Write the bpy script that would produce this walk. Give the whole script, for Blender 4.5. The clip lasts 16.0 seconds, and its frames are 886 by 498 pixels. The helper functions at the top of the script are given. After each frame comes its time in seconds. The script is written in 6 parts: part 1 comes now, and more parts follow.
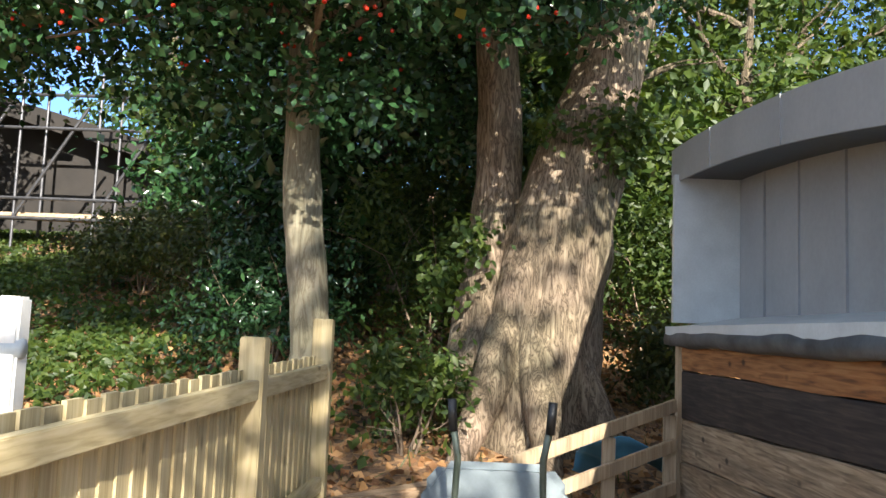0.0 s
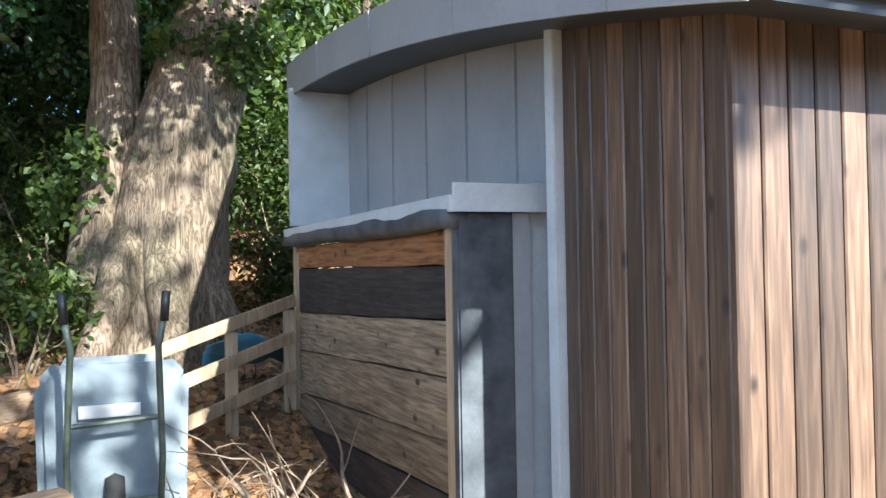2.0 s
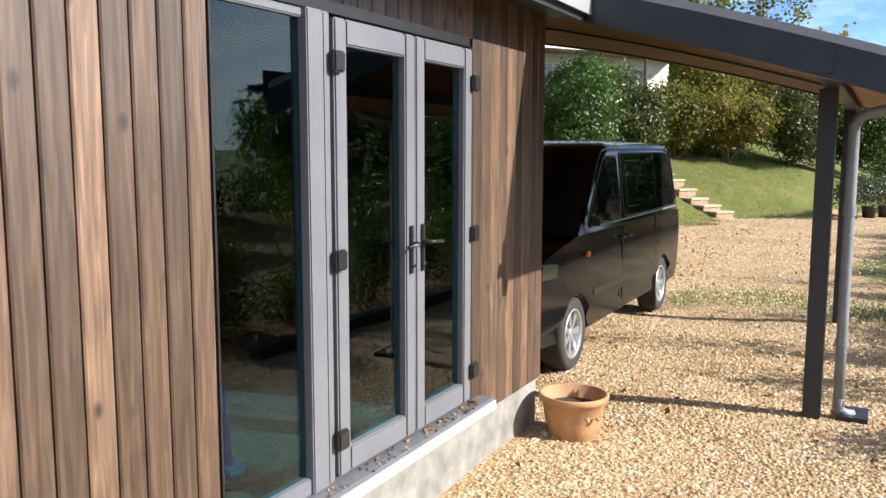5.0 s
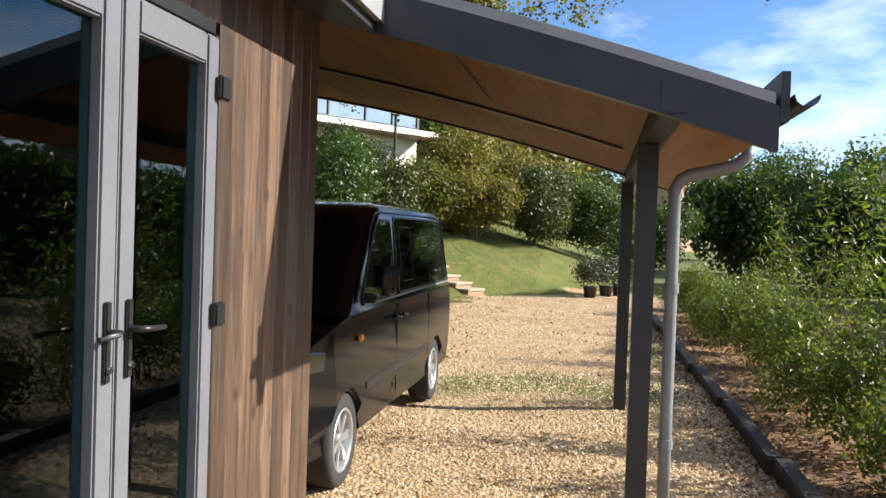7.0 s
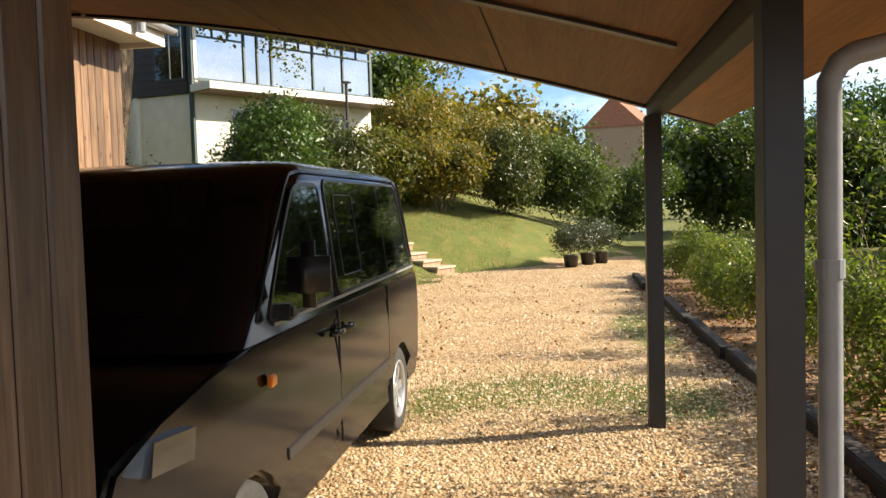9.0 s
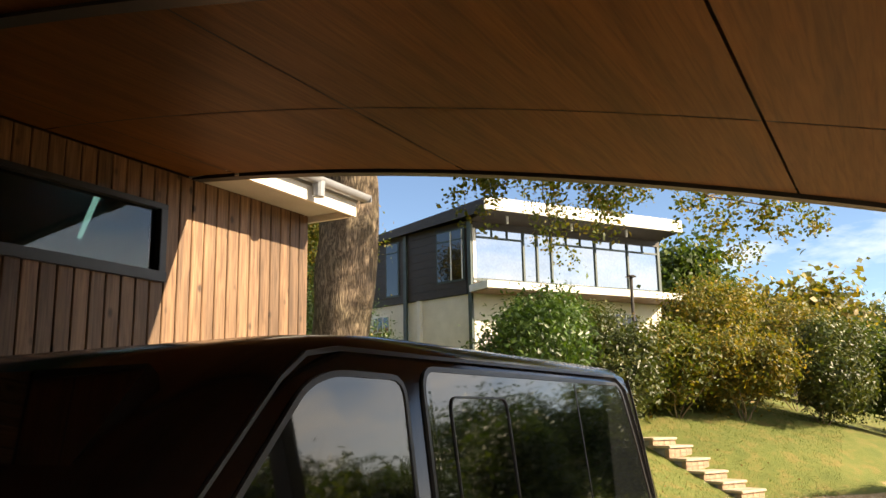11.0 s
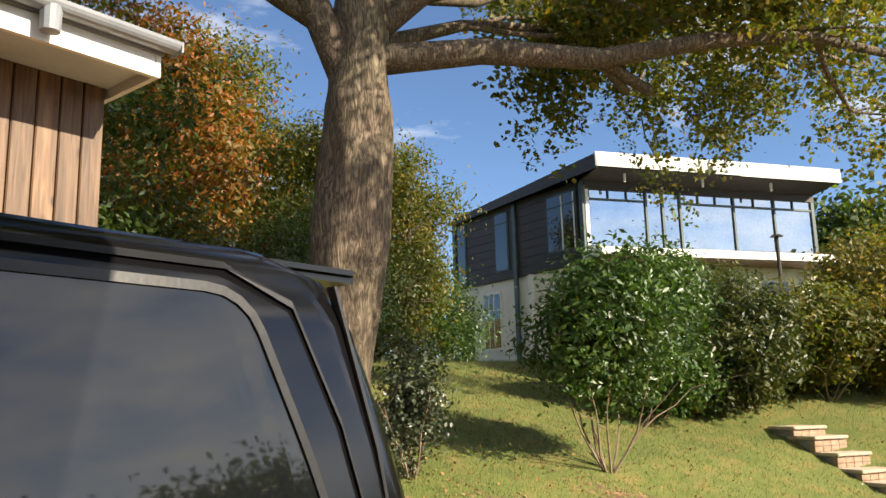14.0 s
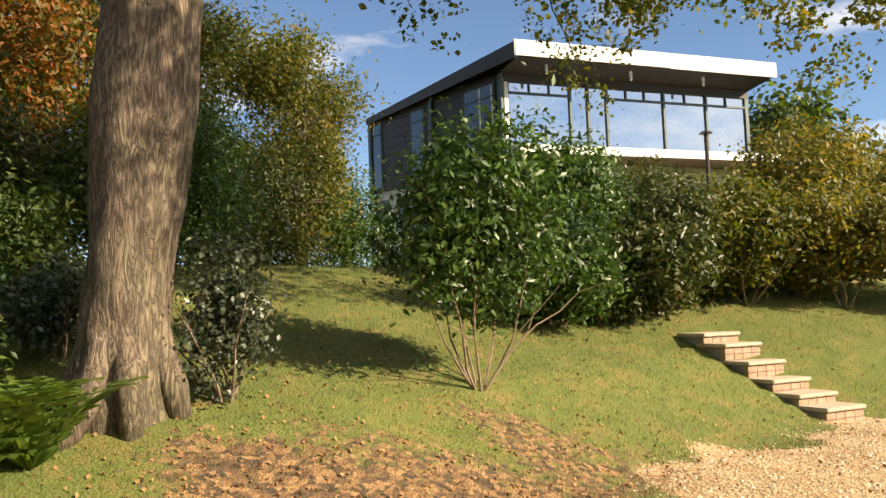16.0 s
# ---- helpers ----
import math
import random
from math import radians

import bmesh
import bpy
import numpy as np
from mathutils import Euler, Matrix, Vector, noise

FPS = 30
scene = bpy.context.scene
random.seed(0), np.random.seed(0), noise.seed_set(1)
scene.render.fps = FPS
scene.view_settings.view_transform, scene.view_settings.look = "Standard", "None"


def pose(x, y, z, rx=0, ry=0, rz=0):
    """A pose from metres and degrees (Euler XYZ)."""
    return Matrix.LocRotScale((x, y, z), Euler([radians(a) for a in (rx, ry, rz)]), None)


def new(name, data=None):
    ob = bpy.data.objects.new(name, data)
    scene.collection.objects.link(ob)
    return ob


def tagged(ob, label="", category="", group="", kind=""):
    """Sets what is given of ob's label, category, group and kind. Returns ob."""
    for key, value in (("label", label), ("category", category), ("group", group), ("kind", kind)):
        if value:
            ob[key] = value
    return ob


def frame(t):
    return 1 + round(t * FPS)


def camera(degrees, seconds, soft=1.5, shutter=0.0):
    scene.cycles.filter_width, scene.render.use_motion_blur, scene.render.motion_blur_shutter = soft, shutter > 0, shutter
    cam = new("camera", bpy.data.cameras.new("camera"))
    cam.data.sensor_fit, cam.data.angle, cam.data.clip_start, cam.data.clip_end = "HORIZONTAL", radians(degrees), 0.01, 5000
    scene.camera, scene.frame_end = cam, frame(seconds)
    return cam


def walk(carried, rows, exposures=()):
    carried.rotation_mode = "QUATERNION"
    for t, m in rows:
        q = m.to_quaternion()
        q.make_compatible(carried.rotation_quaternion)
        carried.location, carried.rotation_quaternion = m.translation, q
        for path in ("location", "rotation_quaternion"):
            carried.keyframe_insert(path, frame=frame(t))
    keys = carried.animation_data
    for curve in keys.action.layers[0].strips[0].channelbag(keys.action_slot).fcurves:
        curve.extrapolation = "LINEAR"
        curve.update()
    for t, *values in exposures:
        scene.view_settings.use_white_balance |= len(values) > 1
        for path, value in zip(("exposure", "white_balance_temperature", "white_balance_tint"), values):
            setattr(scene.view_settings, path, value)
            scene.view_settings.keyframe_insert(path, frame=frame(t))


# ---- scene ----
cam = camera(56.0, 16.0)
METRES, EYE, TILT, LEAN, TURN = 13.2, 2.28, 0.0, 0.0, 1.1
ROWS = [
    (0.0, 0.0, 0.0, 0.0, -0.22, 5.59, -2.25),
    (0.5, 0.0041, -0.0046, -0.004, -8.44, 6.74, -1.26),
    (1.0, 0.0064, -0.0145, -0.0082, -13.59, 6.44, -0.44),
    (1.5, 0.0072, -0.0219, -0.0117, -18.26, 3.82, 0.41),
    (2.0, 0.0078, -0.0277, -0.0155, -24.13, 1.17, 0.91),
    (2.5, 0.0086, -0.0306, -0.0183, -30.28, -1.29, -0.44),
    (3.0, 0.0099, -0.0342, -0.0204, -37.93, -3.22, -1.29),
    (3.5, 0.0164, -0.037, -0.0221, -46.57, -5.53, -0.97),
    (4.0, 0.0265, -0.0397, -0.0226, -53.45, -5.58, -0.22),
    (4.5, 0.0379, -0.041, -0.0234, -56.7, -5.37, -0.6),
    (5.0, 0.0515, -0.0395, -0.026, -63.1, -6.85, -0.1),
    (7.5, 0.1942, 0.0238, -0.0388, -83.4, -1.53, -0.64),
    (8.0, 0.239, 0.0337, -0.0406, -84.68, -3.84, 1.76),
    (10.5, 0.4774, 0.0362, -0.0409, -71.54, 7.57, 0.08),
    (11.0, 0.518, 0.0393, -0.0395, -62.67, 11.37, 1.04),
    (11.5, 0.5595, 0.0491, -0.0397, -58.21, 11.11, 1.09),
    (12.0, 0.5986, 0.0556, -0.0376, -53.03, 12.88, 3.45),
    (12.5, 0.6428, 0.0529, -0.0379, -50.95, 12.63, 1.22),
    (13.0, 0.6866, 0.053, -0.0384, -53.88, 12.67, -1.08),
    (13.5, 0.7302, 0.048, -0.0402, -51.21, 12.35, -0.09),
    (14.0, 0.7754, 0.0473, -0.0431, -51.66, 10.7, 1.44),
    (14.5, 0.8186, 0.0508, -0.0432, -53.76, 8.86, 1.71),
    (15.0, 0.8579, 0.0568, -0.045, -48.1, 8.4, 0.37),
    (15.5, 0.8998, 0.0614, -0.0461, -50.67, 5.28, 1.99),
    (16.0, 0.9457, 0.0618, -0.0473, -54.96, 4.53, 2.13),
]
walk(cam, [(t, pose(0, 0, EYE, TILT, LEAN, TURN) @ pose(METRES * x, METRES * y, METRES * z, 90 + pitch, roll, yaw)) for t, x, y, z, yaw, pitch, roll in ROWS],
     exposures=[(0.0, 1.6, 6500, 8), (0.5, 1.95, 6500, 10), (1.0, 2.25, 6500, 10), (1.5, 2.05, 6200, 9), (2.5, 1.8, 5400, 3), (3.5, 1.4, 6000, 7), (4.3, 1.2, 6200, 9), (5.0, 1.05, 6300, 10), (8.0, 1.0, 6600, 9), (10.5, 1.35, 9000, 13), (13.0, 1.25, 8000, 11), (14.5, 1.0, 7400, 10), (16.0, 1.0, 8400, 11)])

# ---- light ----
SUN_EL = math.atan(0.53)
sun_dir = Vector((-0.22, 1.0, -0.53 * 1.024)).normalized()
sun_data = bpy.data.lights.new("sun", "SUN")
sun_data.energy, sun_data.angle, sun_data.color = 5.0, radians(0.5), (1.0, 0.93, 0.82)
sun = new("sun", sun_data)
sun.rotation_mode = "QUATERNION"
sun.rotation_quaternion = sun_dir.to_track_quat("-Z", "Y")

world = bpy.data.worlds.new("sky")
scene.world = world
world.use_nodes = True
wn = world.node_tree
wn.nodes.clear()
w_out = wn.nodes.new("ShaderNodeOutputWorld")
w_bg = wn.nodes.new("ShaderNodeBackground")
w_bg.inputs["Strength"].default_value = 0.105
w_sky = wn.nodes.new("ShaderNodeTexSky")
w_sky.sky_type, w_sky.sun_disc = "NISHITA", False
w_sky.sun_elevation, w_sky.sun_rotation = SUN_EL, radians(167.6)
w_sky.air_density, w_sky.dust_density, w_sky.ozone_density = 0.8, 0.05, 6.0
w_co = wn.nodes.new("ShaderNodeTexCoord")
w_map = wn.nodes.new("ShaderNodeMapping")
w_map.inputs["Scale"].default_value = (1.6, 1.6, 5.0)
w_map.inputs["Rotation"].default_value = (0.25, 0.1, 0.5)
w_noise = wn.nodes.new("ShaderNodeTexNoise")
w_noise.inputs["Scale"].default_value, w_noise.inputs["Detail"].default_value, w_noise.inputs["Roughness"].default_value = 1.7, 7, 0.58
w_ramp = wn.nodes.new("ShaderNodeValToRGB")
w_ramp.color_ramp.elements[0].position, w_ramp.color_ramp.elements[1].position = 0.46, 0.80
w_mix = wn.nodes.new("ShaderNodeMixRGB")
w_mix.inputs[2].default_value = (9.6, 9.7, 9.9, 1)
wn.links.new(w_co.outputs["Generated"], w_map.inputs[0])
wn.links.new(w_map.outputs[0], w_noise.inputs["Vector"])
w_sep = wn.nodes.new("ShaderNodeSeparateXYZ")
wn.links.new(w_co.outputs["Generated"], w_sep.inputs[0])
w_south = wn.nodes.new("ShaderNodeMath")      # the cloud thickens towards the sun's side of the sky
w_south.operation = "MULTIPLY_ADD"
w_south.inputs[1].default_value = -0.13
wn.links.new(w_sep.outputs[1], w_south.inputs[0])
wn.links.new(w_noise.outputs[0], w_south.inputs[2])
wn.links.new(w_south.outputs[0], w_ramp.inputs[0])
wn.links.new(w_ramp.outputs[0], w_mix.inputs[0])
wn.links.new(w_sky.outputs[0], w_mix.inputs[1])
wn.links.new(w_mix.outputs[0], w_bg.inputs[0])
wn.links.new(w_bg.outputs[0], w_out.inputs[0])


# ---- materials ----
def material(name):
    m = bpy.data.materials.new(name)
    m.use_nodes = True
    nt = m.node_tree
    return m, nt, nt.nodes["Principled BSDF"]


def rgb(c):
    return (c[0], c[1], c[2], 1)


def noise_node(nt, scale, detail=4, stretch=(1, 1, 1), rough=0.55, space="Object", turn=(0, 0, 0)):
    co = nt.nodes.new("ShaderNodeTexCoord")
    mp = nt.nodes.new("ShaderNodeMapping")
    mp.inputs["Scale"].default_value, mp.inputs["Rotation"].default_value = stretch, turn
    n = nt.nodes.new("ShaderNodeTexNoise")
    n.inputs["Scale"].default_value, n.inputs["Detail"].default_value, n.inputs["Roughness"].default_value = scale, detail, rough
    nt.links.new(co.outputs[space], mp.inputs[0])
    nt.links.new(mp.outputs[0], n.inputs["Vector"])
    return n


def ramp_node(nt, source, stops):
    r = nt.nodes.new("ShaderNodeValToRGB")
    e = r.color_ramp.elements
    while len(e) < len(stops):
        e.new(0.5)
    for k, (p, c) in zip(e, stops):
        k.position, k.color = p, rgb(c)
    nt.links.new(source, r.inputs[0])
    return r


def mix_node(nt, fac, a, b, mode="MIX"):
    m = nt.nodes.new("ShaderNodeMixRGB")
    m.blend_type = mode
    for sock, v in zip(m.inputs, (fac, a, b)):
        if isinstance(v, (int, float)):
            sock.default_value = v
        elif isinstance(v, tuple):
            sock.default_value = rgb(v)
        else:
            nt.links.new(v, sock)
    return m


def bump_node(nt, p, height, strength, distance=0.01):
    b = nt.nodes.new("ShaderNodeBump")
    b.inputs["Strength"].default_value, b.inputs["Distance"].default_value = strength, distance
    nt.links.new(height, b.inputs["Height"])
    nt.links.new(b.outputs[0], p.inputs["Normal"])
    return b


def plain(name, a, b, rough=0.6, metal=0.0, scale=6.0, bump=0.15, stretch=(1, 1, 1), coat=0.0, dist=0.004):
    """Two-tone worn surface: broad stains, fine grain."""
    m, nt, p = material(name)
    n1 = noise_node(nt, scale, 5, stretch)
    n2 = noise_node(nt, scale * 14, 3, stretch)
    base = ramp_node(nt, n1.outputs[0], [(0.3, a), (0.7, b)])
    fine = ramp_node(nt, n2.outputs[0], [(0.3, (0.94, 0.94, 0.94)), (0.7, (1.04, 1.04, 1.04))])
    mx = mix_node(nt, 1.0, base.outputs[0], fine.outputs[0], "MULTIPLY")
    nt.links.new(mx.outputs[0], p.inputs["Base Color"])
    p.inputs["Roughness"].default_value, p.inputs["Metallic"].default_value = rough, metal
    p.inputs["Coat Weight"].default_value = coat
    if bump:
        bump_node(nt, p, n2.outputs[0], bump, dist)
    return m


def wood(name, dark, mid, light, axis="z", rough=0.7, knots=True, vary=0.35, bump=0.3):
    """Boards with grain along one axis; each piece takes its own tone from Object Info's Random."""
    m, nt, p = material(name)
    st = {"z": (9, 9, 0.55), "x": (0.55, 9, 9), "y": (9, 0.55, 9)}[axis]
    info = nt.nodes.new("ShaderNodeObjectInfo")
    co = nt.nodes.new("ShaderNodeTexCoord")
    off = nt.nodes.new("ShaderNodeVectorMath")
    off.operation = "MULTIPLY_ADD"
    comb = nt.nodes.new("ShaderNodeCombineXYZ")
    for k in range(3):
        nt.links.new(info.outputs["Random"], comb.inputs[k])
    off.inputs[1].default_value = (37, 53, 71)
    nt.links.new(comb.outputs[0], off.inputs[0])
    nt.links.new(co.outputs["Object"], off.inputs[2])
    mp = nt.nodes.new("ShaderNodeMapping")
    mp.inputs["Scale"].default_value = st
    nt.links.new(off.outputs[0], mp.inputs[0])
    g = nt.nodes.new("ShaderNodeTexNoise")
    g.inputs["Scale"].default_value, g.inputs["Detail"].default_value, g.inputs["Distortion"].default_value = 6.0, 5, 0.6
    nt.links.new(mp.outputs[0], g.inputs["Vector"])
    broad = nt.nodes.new("ShaderNodeTexNoise")
    broad.inputs["Scale"].default_value, broad.inputs["Detail"].default_value = 0.9, 3
    nt.links.new(mp.outputs[0], broad.inputs["Vector"])
    col = ramp_node(nt, g.outputs[0], [(0.28, dark), (0.5, mid), (0.74, light)])
    tone = ramp_node(nt, info.outputs["Random"], [(0.0, (1 - vary,) * 3), (0.5, (1.0, 0.97, 0.94)), (1.0, (1 + vary, 1 + vary * 0.95, 1 + vary * 0.9))])
    stain = ramp_node(nt, broad.outputs[0], [(0.3, (0.72, 0.72, 0.74)), (0.6, (1.08, 1.06, 1.04))])
    c = mix_node(nt, 1.0, mix_node(nt, 1.0, col.outputs[0], tone.outputs[0], "MULTIPLY").outputs[0], stain.outputs[0], "MULTIPLY")
    final = c
    if knots:
        km = nt.nodes.new("ShaderNodeMapping")
        km.inputs["Scale"].default_value = {"z": (7, 7, 4.2), "x": (4.2, 7, 7), "y": (7, 4.2, 7)}[axis]
        nt.links.new(off.outputs[0], km.inputs[0])
        v = nt.nodes.new("ShaderNodeTexVoronoi")
        v.inputs["Scale"].default_value = 1.0
        nt.links.new(km.outputs[0], v.inputs["Vector"])
        kr = ramp_node(nt, v.outputs["Distance"], [(0.07, (1, 1, 1)), (0.17, (0, 0, 0))])
        final = mix_node(nt, kr.outputs[0], c.outputs[0], tuple(0.5 * x for x in dark))
    nt.links.new(final.outputs[0], p.inputs["Base Color"])
    p.inputs["Roughness"].default_value = rough
    bump_node(nt, p, g.outputs[0], bump, 0.003)
    return m


def leaf(name, tones, rough=0.45, through_light=0.35, spread=0.5):
    """Leaves: each leaf its own tone, some light passing through."""
    m, nt, p = material(name)
    geo = nt.nodes.new("ShaderNodeNewGeometry")
    stops = [(k / (len(tones) - 1), c) for k, c in enumerate(tones)]
    col = ramp_node(nt, geo.outputs["Random Per Island"], stops)
    n = noise_node(nt, 0.8, 3)
    shade = ramp_node(nt, n.outputs[0], [(0.3, (1 - spread * 0.6,) * 3), (0.7, (1 + spread * 0.5,) * 3)])
    c = mix_node(nt, 1.0, col.outputs[0], shade.outputs[0], "MULTIPLY")
    nt.links.new(c.outputs[0], p.inputs["Base Color"])
    p.inputs["Roughness"].default_value = rough
    tr = nt.nodes.new("ShaderNodeBsdfTranslucent")
    br = mix_node(nt, 1.0, c.outputs[0], (1.5, 1.5, 0.7), "MULTIPLY")
    nt.links.new(br.outputs[0], tr.inputs[0])
    ms = nt.nodes.new("ShaderNodeMixShader")
    ms.inputs[0].default_value = through_light
    nt.links.new(p.outputs[0], ms.inputs[1])
    nt.links.new(tr.outputs[0], ms.inputs[2])
    nt.links.new(ms.outputs[0], nt.nodes["Material Output"].inputs[0])
    return m


def bark(name, dark, mid, light, scale=1.0):
    m, nt, p = material(name)
    a = noise_node(nt, 5.5 * scale, 6, (3.2, 3.2, 0.55), 0.6)
    a.inputs["Distortion"].default_value = 1.1
    b = noise_node(nt, 1.3, 3)
    rid = nt.nodes.new("ShaderNodeMath")
    rid.operation = "SUBTRACT"
    rid.inputs[1].default_value = 0.5
    nt.links.new(a.outputs[0], rid.inputs[0])
    ab = nt.nodes.new("ShaderNodeMath")
    ab.operation = "ABSOLUTE"
    nt.links.new(rid.outputs[0], ab.inputs[0])
    col = ramp_node(nt, ab.outputs[0], [(0.0, dark), (0.055, mid), (0.2, light)])
    moss = ramp_node(nt, b.outputs[0], [(0.35, (0.8, 0.85, 0.72)), (0.65, (1.08, 1.03, 1.0))])
    c = mix_node(nt, 1.0, col.outputs[0], moss.outputs[0], "MULTIPLY")
    nt.links.new(c.outputs[0], p.inputs["Base Color"])
    p.inputs["Roughness"].default_value = 0.9
    bump_node(nt, p, ab.outputs[0], 0.9, 0.05)
    return m


def glass(name, tint, rough=0.01):
    m, nt, p = material(name)
    p.inputs["Base Color"].default_value = rgb(tint)
    p.inputs["Transmission Weight"].default_value = 1.0
    p.inputs["Roughness"].default_value = rough
    p.inputs["IOR"].default_value = 1.52
    return m


CLAD = wood("brown_stained_cladding", (0.055, 0.033, 0.021), (0.108, 0.067, 0.043), (0.19, 0.125, 0.083), "z", 0.45, True, 0.5)
CLAD.node_tree.nodes["Principled BSDF"].inputs["Specular IOR Level"].default_value = 0.8
CLAD_WARM = wood("cedar_cladding", (0.10, 0.056, 0.032), (0.19, 0.112, 0.064), (0.29, 0.18, 0.108), "z", 0.6, True, 0.33)
PLY = wood("plywood_soffit", (0.19, 0.080, 0.022), (0.27, 0.117, 0.034), (0.33, 0.155, 0.05), "x", 0.5, False, 0.05, 0.1)
FENCE = wood("pale_treated_pine", (0.36, 0.29, 0.15), (0.50, 0.42, 0.24), (0.60, 0.52, 0.33), "z", 0.75, True, 0.14)
FENCE_X = wood("pale_treated_rail", (0.36, 0.29, 0.15), (0.50, 0.42, 0.24), (0.60, 0.52, 0.33), "y", 0.75, True, 0.14)
OLDWOOD = wood("weathered_sleeper", (0.085, 0.062, 0.040), (0.21, 0.16, 0.105), (0.36, 0.29, 0.20), "y", 0.85, True, 0.32, 0.6)
TARWOOD = wood("tarred_sleeper", (0.012, 0.010, 0.010), (0.035, 0.028, 0.026), (0.08, 0.06, 0.05), "y", 0.8, False, 0.2, 0.6)
ORANGEWOOD = wood("orange_board", (0.12, 0.05, 0.02), (0.30, 0.13, 0.045), (0.42, 0.22, 0.09), "y", 0.8, True, 0.2, 0.5)
BATTEN = wood("pale_batten", (0.30, 0.22, 0.14), (0.42, 0.33, 0.22), (0.52, 0.43, 0.30), "z", 0.8, False, 0.1)
GREY = plain("grey_clad_panel", (0.27, 0.285, 0.30), (0.33, 0.345, 0.36), 0.4, 0.0, 2.2, 0.06)
GREYTRIM = plain("grey_trim", (0.46, 0.50, 0.52), (0.56, 0.60, 0.62), 0.4, 0.0, 5, 0.05)
UPVC = plain("grey_upvc", (0.14, 0.145, 0.165), (0.165, 0.17, 0.19), 0.35, 0.0, 3, 0.03)
RIDGED = plain("dark_lead_flashing", (0.035, 0.04, 0.048), (0.12, 0.135, 0.15), 0.55, 0.2, 6, 0.3)
STEEL_DARK = plain("dark_painted_beam", (0.016, 0.020, 0.026), (0.026, 0.031, 0.038), 0.45, 0.0, 4, 0.1)
PIPE_GREY = plain("grey_pipe", (0.20, 0.215, 0.235), (0.26, 0.275, 0.295), 0.35, 0.0, 5, 0.05)
BLACK = plain("black_plastic", (0.012, 0.012, 0.013), (0.02, 0.02, 0.021), 0.4, 0, 8, 0.1)
RUBBER = plain("tyre_rubber", (0.02, 0.02, 0.02), (0.04, 0.038, 0.036), 0.8, 0, 9, 0.3)
PAINT = plain("black_car_paint", (0.005, 0.005, 0.006), (0.007, 0.007, 0.008), 0.12, 0.0, 2, 0.0)
ALLOY = plain("alloy_wheel", (0.42, 0.43, 0.45), (0.5, 0.51, 0.53), 0.35, 0.7, 5, 0.05)
CARGLASS = plain("tinted_car_glass", (0.006, 0.007, 0.008), (0.008, 0.009, 0.010), 0.03, 0.0, 2, 0.0, coat=0.5)
CHROME = plain("bright_metal", (0.55, 0.55, 0.56), (0.65, 0.65, 0.66), 0.2, 1.0, 6, 0.0)
WHITEPAINT = plain("white_paint", (0.70, 0.69, 0.65), (0.80, 0.79, 0.76), 0.6, 0, 3, 0.08)
RENDERWALL = plain("cream_render", (0.66, 0.64, 0.57), (0.76, 0.74, 0.67), 0.85, 0, 2, 0.2)
DARKBOARD = plain("dark_stained_boards", (0.018, 0.014, 0.012), (0.04, 0.03, 0.024), 0.6, 0, 3, 0.25, (1, 1, 8))
GREENPAINT = plain("dark_green_frame", (0.03, 0.055, 0.055), (0.05, 0.08, 0.08), 0.5, 0, 4, 0.05)
TERRACOTTA = plain("terracotta", (0.36, 0.19, 0.09), (0.52, 0.30, 0.16), 0.75, 0, 7, 0.2)
CONCRETE = plain("concrete", (0.15, 0.145, 0.135), (0.32, 0.31, 0.29), 0.9, 0, 5, 0.5)
BRICK = plain("weathered_brick", (0.28, 0.17, 0.11), (0.44, 0.32, 0.23), 0.9, 0, 8, 0.5)
SLAB = plain("stone_tread", (0.40, 0.32, 0.23), (0.56, 0.47, 0.36), 0.9, 0, 7, 0.5)
GALV = plain("galvanised_tray", (0.12, 0.15, 0.165), (0.21, 0.25, 0.27), 0.45, 0.2, 5, 0.1)
GREENTUBE = plain("green_tube", (0.07, 0.10, 0.075), (0.15, 0.17, 0.14), 0.5, 0.3, 12, 0.2)
BLUE = plain("blue_plastic", (0.01, 0.12, 0.55), (0.02, 0.16, 0.65), 0.4, 0, 5, 0.05)
TARP = plain("blue_sheet", (0.06, 0.24, 0.40), (0.10, 0.32, 0.50), 0.5, 0, 9, 0.4)
# near-black base: the unlit room's shade is put into this colour
INSIDE = plain("shade_dark_interior", (0.035, 0.045, 0.045), (0.06, 0.07, 0.07), 0.9, 0, 2, 0.1)
SCAFFOLD = plain("scaffold_tube", (0.07, 0.07, 0.078), (0.13, 0.13, 0.14), 0.45, 0.7, 8, 0.1)
DARKSHED = plain("dark_barn_boards", (0.012, 0.010, 0.009), (0.028, 0.023, 0.02), 0.8, 0, 2, 0.3)
ROOFTILE = plain("roof_tiles", (0.16, 0.085, 0.05), (0.26, 0.15, 0.09), 0.9, 0, 4, 0.5)
REDTILE = plain("red_roof_tiles", (0.28, 0.10, 0.06), (0.38, 0.16, 0.10), 0.9, 0, 4, 0.5)
ROUGHLOG = wood("split_log", (0.22, 0.13, 0.07), (0.42, 0.29, 0.18), (0.58, 0.44, 0.30), "x", 0.85, False, 0.3, 0.6)
OAKBARK = bark("oak_bark", (0.045, 0.033, 0.024), (0.155, 0.118, 0.086), (0.31, 0.245, 0.18), 1.0)
OAKBARK_B = bark("old_oak_bark", (0.08, 0.058, 0.04), (0.25, 0.19, 0.14), (0.40, 0.32, 0.245), 1.1)
PALEBARK = bark("pale_smooth_bark", (0.15, 0.13, 0.09), (0.25, 0.225, 0.165), (0.33, 0.30, 0.23), 0.5)
